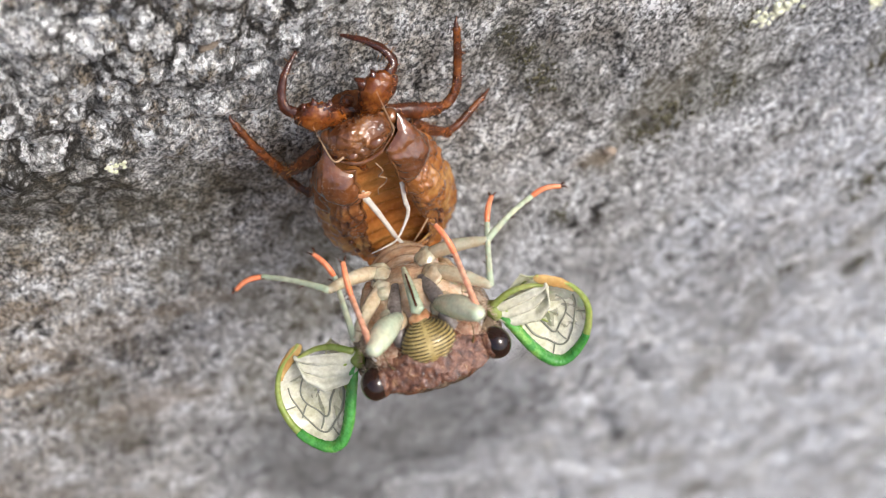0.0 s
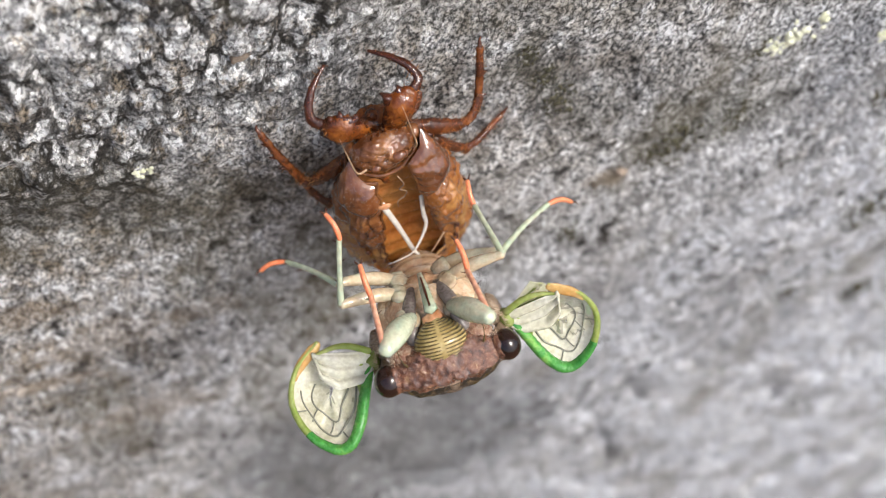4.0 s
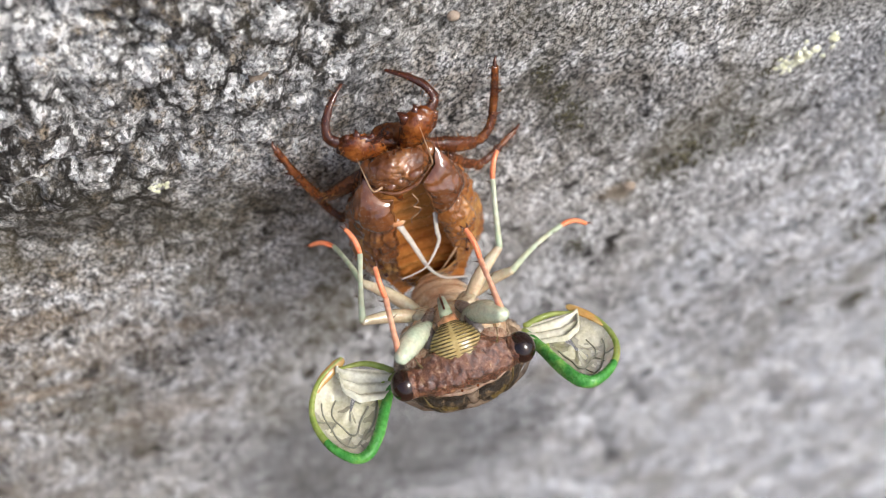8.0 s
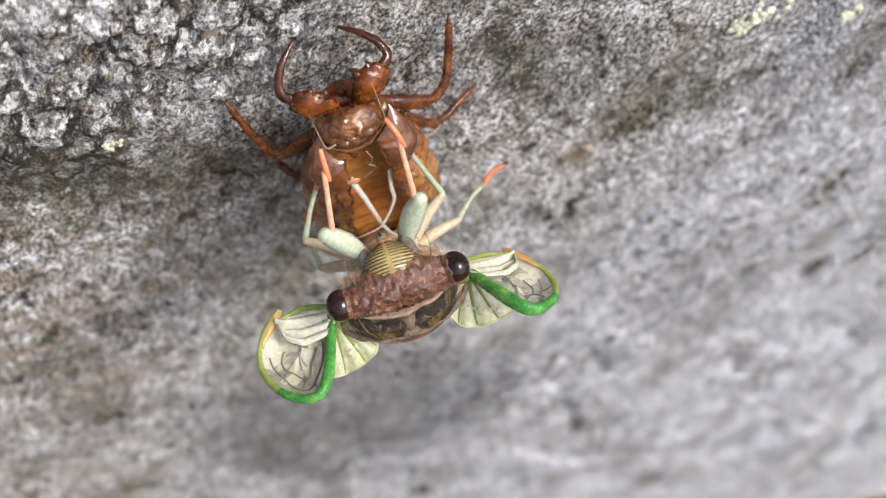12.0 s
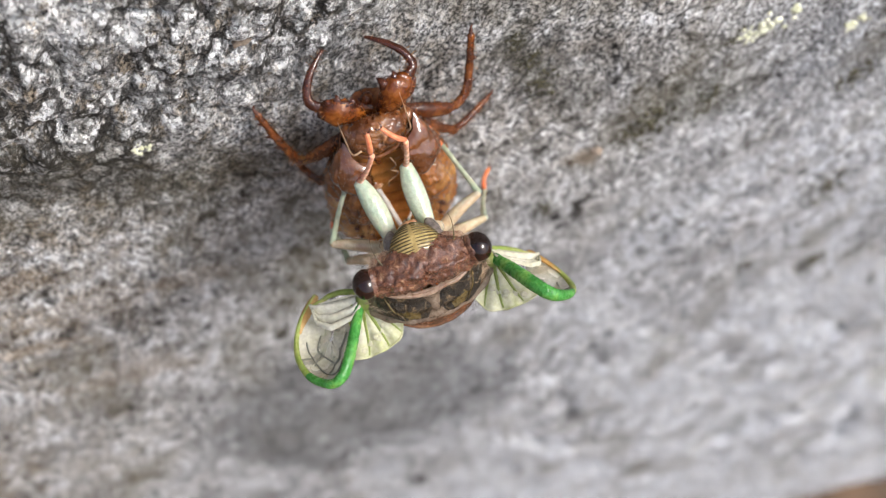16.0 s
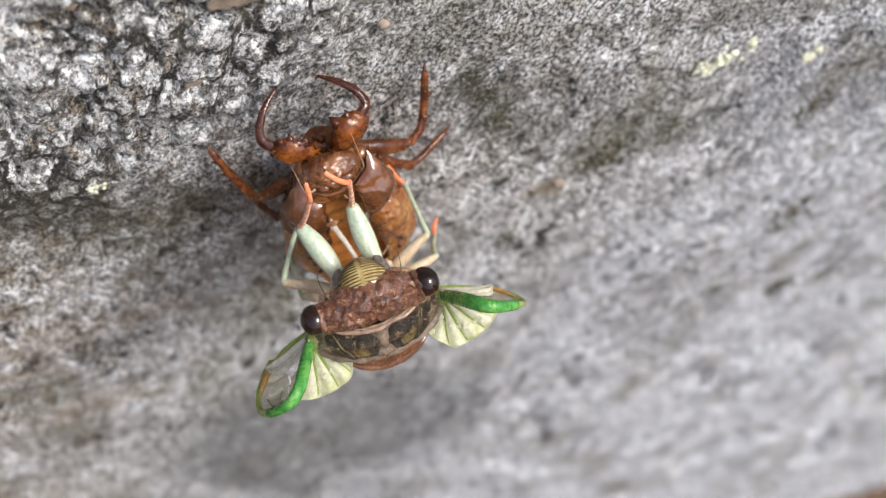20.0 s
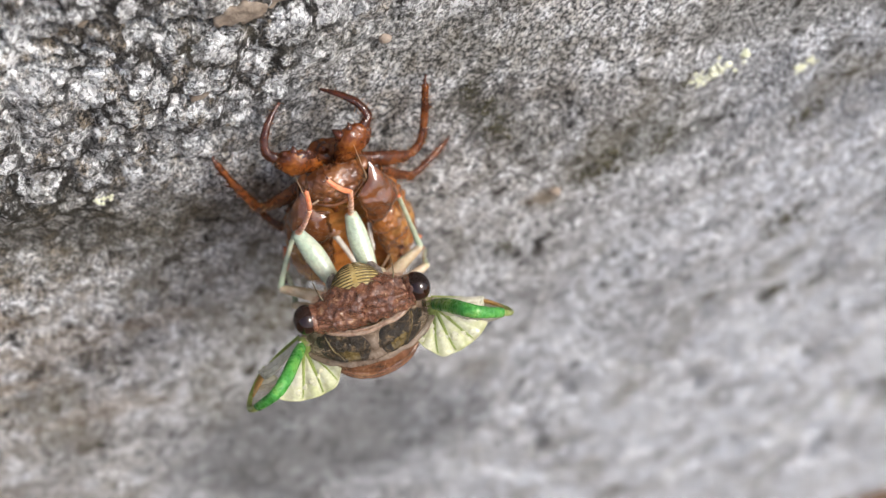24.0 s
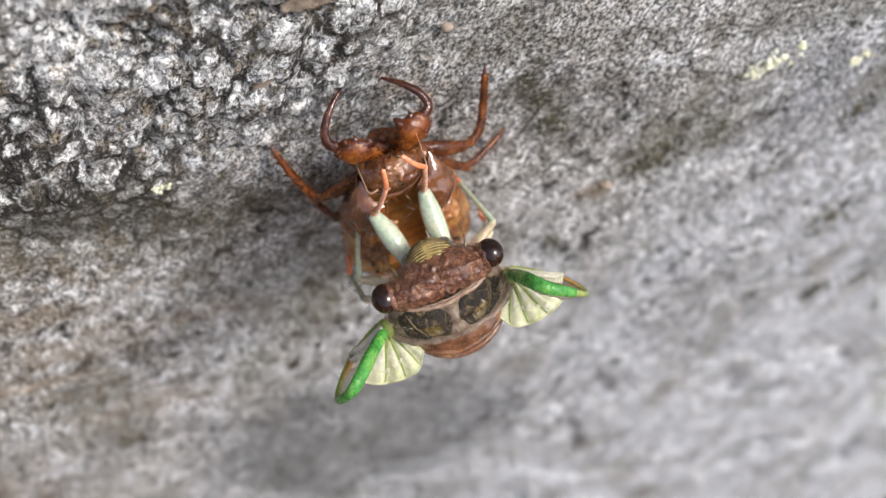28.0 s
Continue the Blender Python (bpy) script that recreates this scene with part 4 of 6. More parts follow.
def build_wing(adult, side):
    """A crumpled forewing: its skin lies inside the curled front vein, its rear lobe fans out behind. x runs along the vein's root."""
    back = -side
    rise = [0, 0.2, 0.4, 0.2, -0.2, -0.6, -1.0, -0.6, 0.2]
    costa = glide([(x, y, -back * r) for (x, y), r in zip(COSTA, rise)], 8)

    def inner(s, v):
        mid = Vector((2.4 + 3.0 * math.sin(math.pi * s), 3.6 + 0.8 * s, back * 0.6))
        q = along(costa, s).lerp(mid, v)
        return q + Vector((0, 0, back * (1.2 * math.sin(math.pi * v * 0.8) + 0.16 * math.sin(26 * s) * v + 0.5 * noise.noise(q * 0.5) * math.sin(math.pi * v) + 0.2 * noise.noise(q * 1.4) * math.sin(math.pi * v))))

    def lobe(u, v):
        a = radians(2 + 98 * u)
        r = lerp((0, 0.3, 0.6, 1), (7.9, 7.8, 7.0, 5.0), u) * v * (1 + 0.018 * math.sin(31 * u) + 0.03 * math.sin(11 * u + 1))
        q = Vector((r * math.cos(a), -0.5 - 0.9 * math.sin(math.pi * u) * v, back * r * math.sin(a)))
        return q + Vector((0, 0.28 * math.sin(30 * u) * v, 0))
    wing = part("forewing", sheet(inner, 72, 14), M_FILM, adult, "crumpled milky half-clear forewing")
    rear = part("rear_lobe", sheet(lobe, 40, 16), M_LOBE, adult, "fan-shaped milky rear of the forewing")
    cut = 6
    part("front_vein", tube(costa[:cut * 8 - 7], [lerp(range(9), COSTA_R, k / 8) * (1.02 - 0.05 * (k % 2)) for k in range(cut * 8 - 7)], seg=14, steps=2, flat=1.3, rough=0.08), M_GREEN, wing, "thick bright green front vein")
    part("inner_vein", tube([(0.1, 0.3, 0), (1.2, 0.9, -back * 0.2), (2.4, 1.1, -back * 0.1), (3.6, 0.8, 0), (4.8, 0.3, back * 0.2)], [0.34, 0.46, 0.40, 0.26, 0.10], flat=0.6, rough=0.2), M_LIME, wing, "yellow-green vein beside the front vein")
    tip = costa[(cut - 1) * 8::2]
    part("vein_tip", tube(tip, [lerp((0, len(tip)), (0.46, 0.20), k) for k in range(len(tip))], seg=10, steps=3, rough=0.08), M_LIME, wing, "yellow-green end of the front vein")
    part("orange_tip", tube([q + Vector((0.1, -0.2, 0.1)) for q in tip[-6:]], [0.3, 0.5, 0.66, 0.7, 0.66, 0.4], seg=10, steps=3, flat=0.4, rough=0.1), M_ORANGE, wing, "orange curled wing tip")
    for e, r in ((0.20, 0.24), (0.42, 0.26), (0.62, 0.22), (0.82, 0.18)):
        line = [lobe(e + 0.05 * math.sin(2.2 * k / 7), 0.04 + 0.93 * k / 7) + Vector((0, 0.05, 0)) for k in range(8)]
        part("vein", tube(line, [r * (1.3 - 0.8 * k / 7) for k in range(8)], seg=8, steps=3), M_VEIN, rear, "olive-green wing vein")
    part("rear_edge", tube([lobe(k / 24, 1.0) for k in range(25)], [0.14] * 25, seg=6, steps=2), M_LOBE, rear)
    for k in range(10):
        u, v = 0.10 + 0.8 * ((k * 0.37) % 1), 0.45 + 0.5 * ((k * 0.61) % 1)
        part("wing_blister", blob(lobe(u, v), (0.5, 0.14, 0.4), u=8, v=6), M_FILM, rear)
    for v, s0, s1, r in ((0.30, 0.10, 0.80, 0.14), (0.58, 0.14, 0.84, 0.13)):
        line = [inner(s0 + (s1 - s0) * k / 13, v + 0.05 * math.sin(k * 1.1 + 9 * v)) + Vector((0, 0, -back * 0.12)) for k in range(14)]
        part("vein", tube(line, [r * (1.1 - 0.035 * k) for k in range(14)], seg=8, steps=2), M_VEIN_GREY, wing, "grey wing vein")
    for s0, v0, s1, v1 in ((0.36, 0.02, 0.40, 0.30), (0.52, 0.30, 0.47, 0.55), (0.64, 0.28, 0.66, 0.55), (0.72, 0.02, 0.70, 0.30)):
        part("cross_vein", tube([inner(s0 + (s1 - s0) * k / 3, v0 + (v1 - v0) * k / 3) + Vector((0, 0, -back * 0.10)) for k in range(4)], [0.10, 0.10, 0.10, 0.09], seg=6), M_VEIN_GREY, wing)

    def fan(u, v):
        w = lerp((0, 0.15, 0.6, 0.9, 1), (2.2, 3.8, 4.6, 3.4, 1.0), u)
        q = Vector((7.4 * u - 0.5 * v * u, side * w * v, 0.30 * math.sin(19 * v + 1.5 * u) * (0.4 + u) + 0.9 * math.sin(math.pi * v) * u))
        return q
    hind = part("hindwing", sheet(fan, 24, 44), M_WHITE, adult, "small folded white hindwing")
    thicken(hind, 0.12)
    part("hind_edge", tube([fan(0.97, k / 8) for k in range(9)], [0.16, 0.24, 0.28, 0.28, 0.26, 0.24, 0.2, 0.16, 0.1], seg=8, steps=2), M_WHITE, hind, "thick white hindwing edge")
    part("hind_vein", tube([(0.3, 0, 0), (2.6, -0.7 * side, 0.2), (4.4, -0.7 * side, 0.3), (5.9, -0.2 * side, 0.4), (7.0, 0.3 * side, 0.2)], [0.42, 0.40, 0.34, 0.26, 0.14]), M_LIME, hind, "yellow-green hindwing vein")
    return wing, hind, rear


def limb(name, length, radii, material, adult, label, spines=0, hook=False, curve=0.04):
    """A leg piece that points along its own y axis from its upper joint."""
    n = len(radii)
    bend = curve * length
    pts = [(0, length * k / (n - 1), bend * math.sin(math.pi * k / (n - 1))) for k in range(n)]
    ob = part(name, tube(pts, radii, seg=12, steps=5), material, adult, label)
    for k in range(spines):
        y = length * (0.35 + 0.6 * k / max(1, spines - 1))
        s = 1 if k % 2 else -1
        part("spine", tube([(s * radii[-1] * 0.7, y, 0.1), (s * (radii[-1] + 0.55), y + 0.35, 0.25)], [0.09, 0.02], seg=5, steps=2), M_CLAW, ob)
    if hook:
        for s in (-1, 1):
            part("toe_claw", tube([(s * 0.1, length, 0), (s * 0.4, length + 0.45, 0.1), (s * 0.45, length + 0.75, -0.25)], [0.14, 0.1, 0.03], seg=6, steps=3), M_CLAW, ob)
    return ob


def build_legs(adult):
    legs = {}
    kinds = (("fore", 8.8, 9.4, 4.0, [0.85, 1.25, 1.45, 1.32, 0.85], M_GREEN_LEG, M_SHIN_RED),
             ("middle", 7.6, 8.6, 3.6, [0.7, 0.9, 0.85, 0.7, 0.5], M_THIGH, M_SHIN),
             ("hind", 8.4, 9.6, 3.8, [0.7, 0.9, 0.85, 0.7, 0.5], M_THIGH, M_SHIN))
    for kind, lf, lt, la, rf, mf, mt in kinds:
        for side in ("a", "b"):
            legs[kind, side] = (
                limb(kind + "_thigh", lf, rf, mf, adult, "soft pale green thigh" if kind == "fore" else "soft cream thigh"),
                limb(kind + "_shin", lt, [0.46, 0.38, 0.34, 0.33, 0.36], mt, adult, "slender salmon shin" if kind == "fore" else "slender pale green shin", 5 if kind == "hind" else 3),
                limb(kind + "_foot", la, [0.30, 0.36, 0.34, 0.33, 0.28], M_FOOT, adult, "bright orange foot with dark claws", 0, True, 0.13))
    return legs


def build_adult():
    ad = empty_thing("cicada", pose(-0.0064, -0.028, 0.015), "newly emerging cicada, brown and pale with crumpled green wings", "cicada")

    front = ((0, 1.2, 2.4, 4.2, 5.6, 6.5, 7.0), (3.5, 3.4, 3.15, 2.75, 2.3, 1.7, 0.9))
    tall = ((0, 3.0, 5.4, 6.5, 7.0), (2.5, 2.4, 2.05, 1.6, 0.9))
    deep = ((0, 2.6, 4.0, 5.4, 6.5, 7.0), (3.9, 3.6, 2.9, 2.2, 1.6, 0.9))

    def skull(u, v):
        """The head's skin: u runs from eye to eye, v round it from the brow over the crown."""
        x, a = 14.0 * u - 7.0, 2 * math.pi * v
        c, w = math.cos(a), math.sin(a)
        f, b = lerp(*front, abs(x)), lerp(*(tall if w > 0 else deep), abs(x))
        y = (f if c > 0 else 1.5) * math.copysign(abs(c) ** 0.72, c)
        z = b * math.copysign(abs(w) ** 0.8, w)
        q = Vector((x, 9.3 + y, z))
        out = Vector((0.15 * x, c, w)).normalized()
        brow = math.exp(-((a - 0.55) / 0.16) ** 2) * 0.32 * min(1, max(0, 6.2 - abs(x)))
        seam = -0.30 * math.exp(-(x / 0.28) ** 2) * (1 if w > 0.2 else 0) - 0.22 * math.exp(-((a - 1.0) / 0.14) ** 2)
        knob = 0.40 * math.exp(-((abs(x) - 3.3) / 0.9) ** 2 - ((a - 1.1) / 0.4) ** 2) + 0.32 * math.exp(-((abs(x) - 1.3) / 0.6) ** 2 - ((a - 0.75) / 0.3) ** 2)
        rough = 0.30 * noise.noise(q * 0.8) + 0.24 * noise.noise(q * 1.8) + 0.08 * noise.noise(q * 4.3)
        return q + out * (brow + seam + knob + rough * min(1, 1.6 * max(0.0, 7.0 - abs(x))))
    head = part("head", sheet(skull, 90, 84, around=True), M_HEAD, ad, "mottled red-brown head with golden flecks")
    for s in (-1, 1):
        part("eye", blob((s * 7.3, 10.3, 0.0), (1.72, 1.85, 1.95), (0, s * 10, 0), 36, 26), M_EYE, head, "glossy dark brown bulging eye")
        part("eye_socket", blob((s * 6.35, 10.1, 0.0), (0.95, 1.85, 1.9), (0, s * 6, s * -8), 26, 18, 0.15, 1.4), M_HEAD, head)
        part("cheek", blob((s * 4.1, 9.2, -2.0), (2.4, 1.9, 1.5), (0, s * -14, 0), wobble=0.35, freq=1.0), M_CHEEK, head, "pinkish hairy cheek")
        part("cheek_plate", blob((s * 2.9, 9.2, -4.1), (0.9, 1.3, 2.0), (0, s * 16, 0), wobble=0.15), M_SLATE, head)
        part("antenna", tube([(s * 4.6, 11.4, -1.2), (s * 5.0, 12.2, -2.2), (s * 5.2, 12.7, -3.6), (s * 5.0, 13.0, -4.8)], [0.18, 0.08, 0.05, 0.02], seg=6), M_RIDGE, head, "thin bristle antenna")
        part("side_ocellus", blob((s * 1.0, 9.9, 2.75), (0.17, 0.18, 0.18), u=12, v=8), M_AMBER, head, "tiny amber simple eye")
    part("mid_ocellus", blob((0, 11.3, 2.1), (0.18, 0.18, 0.18), u=12, v=8), M_AMBER, head, "tiny amber simple eye")
    face_m, face_r = pose(0, 10.25, -2.65, -12, 0, 0), Vector((3.4, 2.75, 3.0))

    def nose(w, q):
        return (q.x * (1 - 0.25 * max(0, -w.z)), q.y, q.z)
    part("face", blob((0, 10.25, -2.65), face_r, (-12, 0, 0), 40, 30, 0.10, 1.0, nose), M_FACE, head, "golden rounded face with dark ribs")
    for k in range(15):
        for s in (-1, 1):
            line = []
            for i in range(7):
                lat = radians(58 - 8.2 * k - 12 * (i / 6) ** 2)
                lon = radians(5 + 12.5 * i)
                w = Vector((s * math.sin(lon) * math.cos(lat), math.cos(lon) * math.cos(lat), math.sin(lat)))
                q = Vector((w.x * face_r.x * (1 - 0.25 * max(0, -w.z)), w.y * face_r.y, w.z * face_r.z)) * 1.012
                line.append(face_m @ q)
            part("face_rib", tube(line, [0.05, 0.085, 0.105, 0.11, 0.11, 0.09, 0.05], seg=6, steps=2), M_RIDGE, head, "dark curved face rib")
    part("nose_tip", blob((0, 9.7, -5.0), (1.35, 1.2, 1.5), (-20, 0, 0), wobble=0.3, freq=1.2), M_TIP, head, "orange tip of the face")
    part("beak", tube([(0, 8.0, -6.2), (0, 6.4, -7.2), (0, 3.6, -7.5), (0, 0.6, -7.2)], [0.85, 0.66, 0.5, 0.3], flat=0.7), M_SHIN, ad, "long pale beak")
    part("beak_groove", tube([(0, 8.0, -6.9), (0, 6.0, -7.75), (0, 3.0, -8.0)], [0.16, 0.18, 0.1], seg=6), M_CLAW, ad)

    def collar(u, v):
        y = 8.5 - 5.4 * u
        a = radians(-108 + 216 * v)
        w = lerp((-0.1, 0, 0.4, 0.8, 1, 1.1), (5.8, 6.1, 7.2, 8.0, 8.5, 8.7), u)
        h = lerp((-0.1, 0, 0.35, 0.65, 0.9, 1.1), (2.2, 2.5, 4.1, 4.9, 4.8, 4.3), u)
        sag = 1.5 * (1 - math.cos(a)) * (0.35 + 0.5 * u)
        return Vector((w * math.sin(a), y + sag * 0.5 + 0.14 * noise.noise(Vector((5 * u, 9 * v, 0))), h * math.cos(a) + 0.16 * math.sin(20 * u) * math.cos(a) + 0.2 * noise.noise(Vector((7 * u, 16 * v, 3)))))
    shield = thicken(part("neck_shield", sheet(collar, 36, 80), M_COLLAR, ad, "pale tan neck shield with dark patches"), 0.4)

    def lift(u, v, mm):
        q = collar(u, v)
        return q + Vector((q.x * 0.5, 0, q.z)).normalized() * mm

    def disc(s, uc, vc, ru, rv, slant, taper, low, high):
        """A rounded patch on the shield, centred at uc, vc."""
        def fn(r, k):
            a = 2 * math.pi * k
            c, w = math.cos(a), math.sin(a)
            bend = 1 + 0.16 * noise.noise(Vector((2 * c, 2 * w, 3 * s)))
            r = 0.03 + 0.97 * r
            q = lift(uc + r * bend * (ru * w * (1 - taper * c) + slant * c), 0.5 + s * (vc + rv * r * bend * c), low + high * (1 - r ** 4))
            return q + Vector((0, 0, 0.16 * noise.noise(q * 1.6) + 0.10 * noise.noise(q * 4.0))) * (1 - r ** 6)
        return sheet(fn, 22, 64, around=True)
    part("shield_rim", sheet(lambda u, v: lift(0.88 + 0.16 * u, v, 0.16 + 0.45 * math.sin(math.pi * u) + 0.08 * math.sin(70 * v) * u), 8, 110), M_SHEEN, shield, "broad grey-white rim of the neck shield")
    part("shield_front_rim", tube([lift(0.05, 0.2 + 0.6 * k / 16, 0.1) for k in range(17)], [0.3] * 17, seg=8, steps=2, rough=0.3), M_CREAM, shield, "pale front rim of the neck shield")

    def wedge(u, v):
        w = lerp((0, 0.35, 0.6, 1), (0.055, 0.020, 0.024, 0.075), u)
        return lift(0.05 + 0.8 * u, 0.5 + w * (2 * v - 1), 0.30 * math.sin(math.pi * v) + 0.06)
    part("shield_wedge", sheet(wedge, 16, 12), M_SHEEN, shield, "pale wedge down the middle of the shield")
    for s in (-1, 1):
        part("shield_patch", disc(s, 0.45, 0.178, 0.40, 0.165, -0.05, 0.30, 0.05, 0.30), M_PATCH, shield, "dark bronze rounded patch of the shield")
        part("patch_lozenge", disc(s, 0.50, 0.130, 0.17, 0.06, -0.05, 0.2, 0.26, 0.12), M_RIDGE, shield, "olive-brown lozenge in the dark patch")
        part("patch_crease", tube([lift(0.14 + 0.085 * k, 0.5 + s * (0.265 - 0.020 * k), 0.40) for k in range(7)], [0.05, 0.10, 0.12, 0.13, 0.12, 0.1, 0.04], seg=6, steps=2), M_RIDGE, shield)
        part("shield_side", sheet(lambda u, v: lift(0.05 + 0.9 * u, 0.5 + s * (0.345 + 0.155 * v), 0.12 + 0.3 * math.sin(math.pi * v)), 12, 10), M_SHEEN, shield, "grey-white side of the neck shield")
        part("side_flange", blob((s * 7.4, 2.6, -0.4), (1.0, 2.6, 2.0), (0, s * 15, s * 8), wobble=0.2), M_COLLAR, ad, "pale side of the chest")

    def dome(w, q):
        return (q.x, q.y, q.z if w.z > 0 else q.z * 0.6)
    back = part("back", blob((0, 0.6, 0.2), (7.0, 5.2, 5.0), (0, 0, 0), 60, 40, 0.3, 0.5, dome), M_BACK, ad, "shiny copper-brown back")
    for k in range(4):
        p = radians(2 + 17 * k)
        line = [(7.05 * math.cos(p) * math.sin(a), 0.6 - 5.25 * math.sin(p) - 0.3 * math.cos(3 * a), 0.2 + 5.05 * math.cos(p) * math.cos(a)) for a in (-1.15, -0.75, -0.38, 0, 0.38, 0.75, 1.15)]
        part("back_band", tube(line, [0.08, 0.26, 0.36, 0.30, 0.36, 0.26, 0.08], seg=10, flat=0.55, rough=0.4), M_BACK, back, "raised copper band across the back")
    part("crown_strip", tube([(-5.6, 8.2, 1.5), (-2.8, 8.2, 2.45), (0, 8.2, 2.75), (2.8, 8.2, 2.45), (5.6, 8.2, 1.5)], [0.2, 0.38, 0.42, 0.38, 0.2], flat=0.4, rough=0.4), M_CREAM, shield, "cream strip behind the crown")
    part("chest", blob((0, 1.8, -1.6), (7.0, 6.6, 4.9), (0, 0, 0), 40, 26, 0.5, 0.5), M_CHEST, ad, "soft pale underside of the chest")
    for s in (-1, 1):
        for y, z in ((6.6, -5.0), (1.8, -5.8), (-2.4, -5.5)):
            part("hip", blob((s * 2.9, y, z), (1.5, 1.9, 1.0), (0, s * 20, s * 12), wobble=0.35), M_THIGH, ad)
        part("chest_fold", tube([(s * 5.6, 6.4, -2.6), (s * 5.9, 3.2, -3.9), (s * 5.2, -0.4, -4.5), (s * 4.6, -3.0, -4.2)], [0.5, 0.7, 0.7, 0.4], flat=0.6, rough=0.2), M_CHEST, ad)
        part("chest_stripe", tube([(s * 3.0, 7.6, -5.2), (s * 2.3, 5.0, -6.0), (s * 1.6, 2.0, -6.3)], [0.9, 0.9, 0.5], flat=0.6), M_SLATE, ad, "grey stripe beside the beak")
        part("wing_hinge", blob((s * 8.6, 4.2, 0.3), (1.0, 1.4, 1.2), wobble=0.2), M_VEIN, ad, "yellow-green wing hinge")

    def belly(u, v):
        y, a = 0.0 - 18.0 * u, 2 * math.pi * v
        r = lerp((0, 0.3, 0.7, 1), (4.6, 5.2, 5.0, 3.0), u) * (1 + 0.02 * math.sin(u * 44))
        return Vector((r * math.sin(a), y, r * 0.86 * math.cos(a)))
    abdomen = part("abdomen", sheet(belly, 66, 36, around=True), M_CHEST, ad, "soft ringed cream abdomen inside the shell")
    rng = random.Random(5)
    cheek_hair, side_hair = bmesh.new(), bmesh.new()
    for k in range(1500):
        s = rng.choice((-1, 1))
        if k % 3:
            hair = cheek_hair
            q = Vector((s * rng.uniform(2.6, 6.6), rng.uniform(9.6, 11.0), rng.uniform(-3.1, -0.9)))
            d = Vector((s * rng.uniform(-0.3, 0.8), rng.uniform(0.1, 0.9), rng.uniform(-1.0, -0.2)))
        else:
            hair, a = side_hair, rng.uniform(0.7, 2.1)
            q = Vector((s * 8.1 * math.sin(a), rng.uniform(2.6, 6.6), 4.4 * math.cos(a)))
            d = Vector((s * 1.0, rng.uniform(-0.2, 0.6), rng.uniform(-0.4, 0.4)))
        d = d.normalized() * rng.uniform(0.35, 0.9)
        side = d.cross(Vector((0.3, 1, 0.2))).normalized() * 0.022
        a, b, c = hair.verts.new(q - side), hair.verts.new(q + side), hair.verts.new(q + d)
        e = hair.verts.new(q + d.cross(side).normalized() * 0.05)
        for f in ((a, b, c), (b, e, c), (e, a, c)):
            hair.faces.new(f)
    tagged(part("face_hair", cheek_hair, M_HAIR, head, "fine pale hairs on the cheeks"), kind="stuff")
    tagged(part("side_hair", side_hair, M_HAIR, ad, "fine pale hairs on the sides"), kind="stuff")
    wings = {s: build_wing(ad, s) for s in (-1, 1)}
    return ad, (head, shield, back), abdomen, wings, build_legs(ad)


# ---- small things on the wall ----
def build_lichen(x, z, size, seed):
    rng, bm = random.Random(seed), bmesh.new()
    for k in range(26):
        r, a = size * math.sqrt(rng.random()), rng.uniform(0, 6.28)
        s = rng.uniform(0.12, 0.26) * size
        px, pz = x + r * math.cos(a), z + r * math.sin(a)
        y = -float(relief(np.array([px]), np.array([pz]))[0])
        blob((px, y, pz), (s, s * 0.45, s), (rng.uniform(-20, 20), 0, rng.uniform(-20, 20)), 10, 8, s * 0.4, 1.5, bm=bm)
    tagged(part("lichen_patch", bm, M_LICHEN), "crumbly pale yellow-green lichen patch on stone", "lichen", "lichen patches", "stuff")


def build_moss(x, z, size, seed):
    rng, bm = random.Random(50 + seed), bmesh.new()
    for k in range(60):
        r, a = size * rng.random() ** 0.8, rng.uniform(0, 6.28)
        s = rng.uniform(0.08, 0.2) * size
        px, pz = x + r * math.cos(a), z + 1.5 * r * math.sin(a)
        y = -float(relief(np.array([px]), np.array([pz]))[0])
        m = pose(px, y, pz, rng.uniform(-20, 20), 0, rng.uniform(-40, 40))
        ring = [bm.verts.new(m @ Vector((s * rng.uniform(0.7, 1.2) * math.cos(b), s * 0.15, 1.3 * s * math.sin(b)))) for b in (0, 1.05, 2.1, 3.14, 4.2, 5.2)]
        top, low = bm.verts.new(m @ Vector((0, -s * 0.35, 0))), bm.verts.new(m @ Vector((0, s * 0.4, 0)))
        for i in range(6):
            bm.faces.new((ring[i], ring[(i + 1) % 6], top))
            bm.faces.new((ring[(i + 1) % 6], ring[i], low))
    tagged(part("moss_patch", bm, M_MOSS), "dark olive moss patch in a hollow of the stone", "moss", "moss patches", "stuff")


def build_pebble(x, z, size, seed):
    y = -float(relief(np.array([x]), np.array([z]))[0])
    ob = part("stone_grain", blob((x, y - size * 0.1, z), (size, size * 0.7, size * 0.75), (0, 25 * seed, 0), 18, 12, size * 0.3, 0.7), M_PEBBLE)
    tagged(ob, "pale tan stone grain set in the wall", "stone grain", "stone grains")


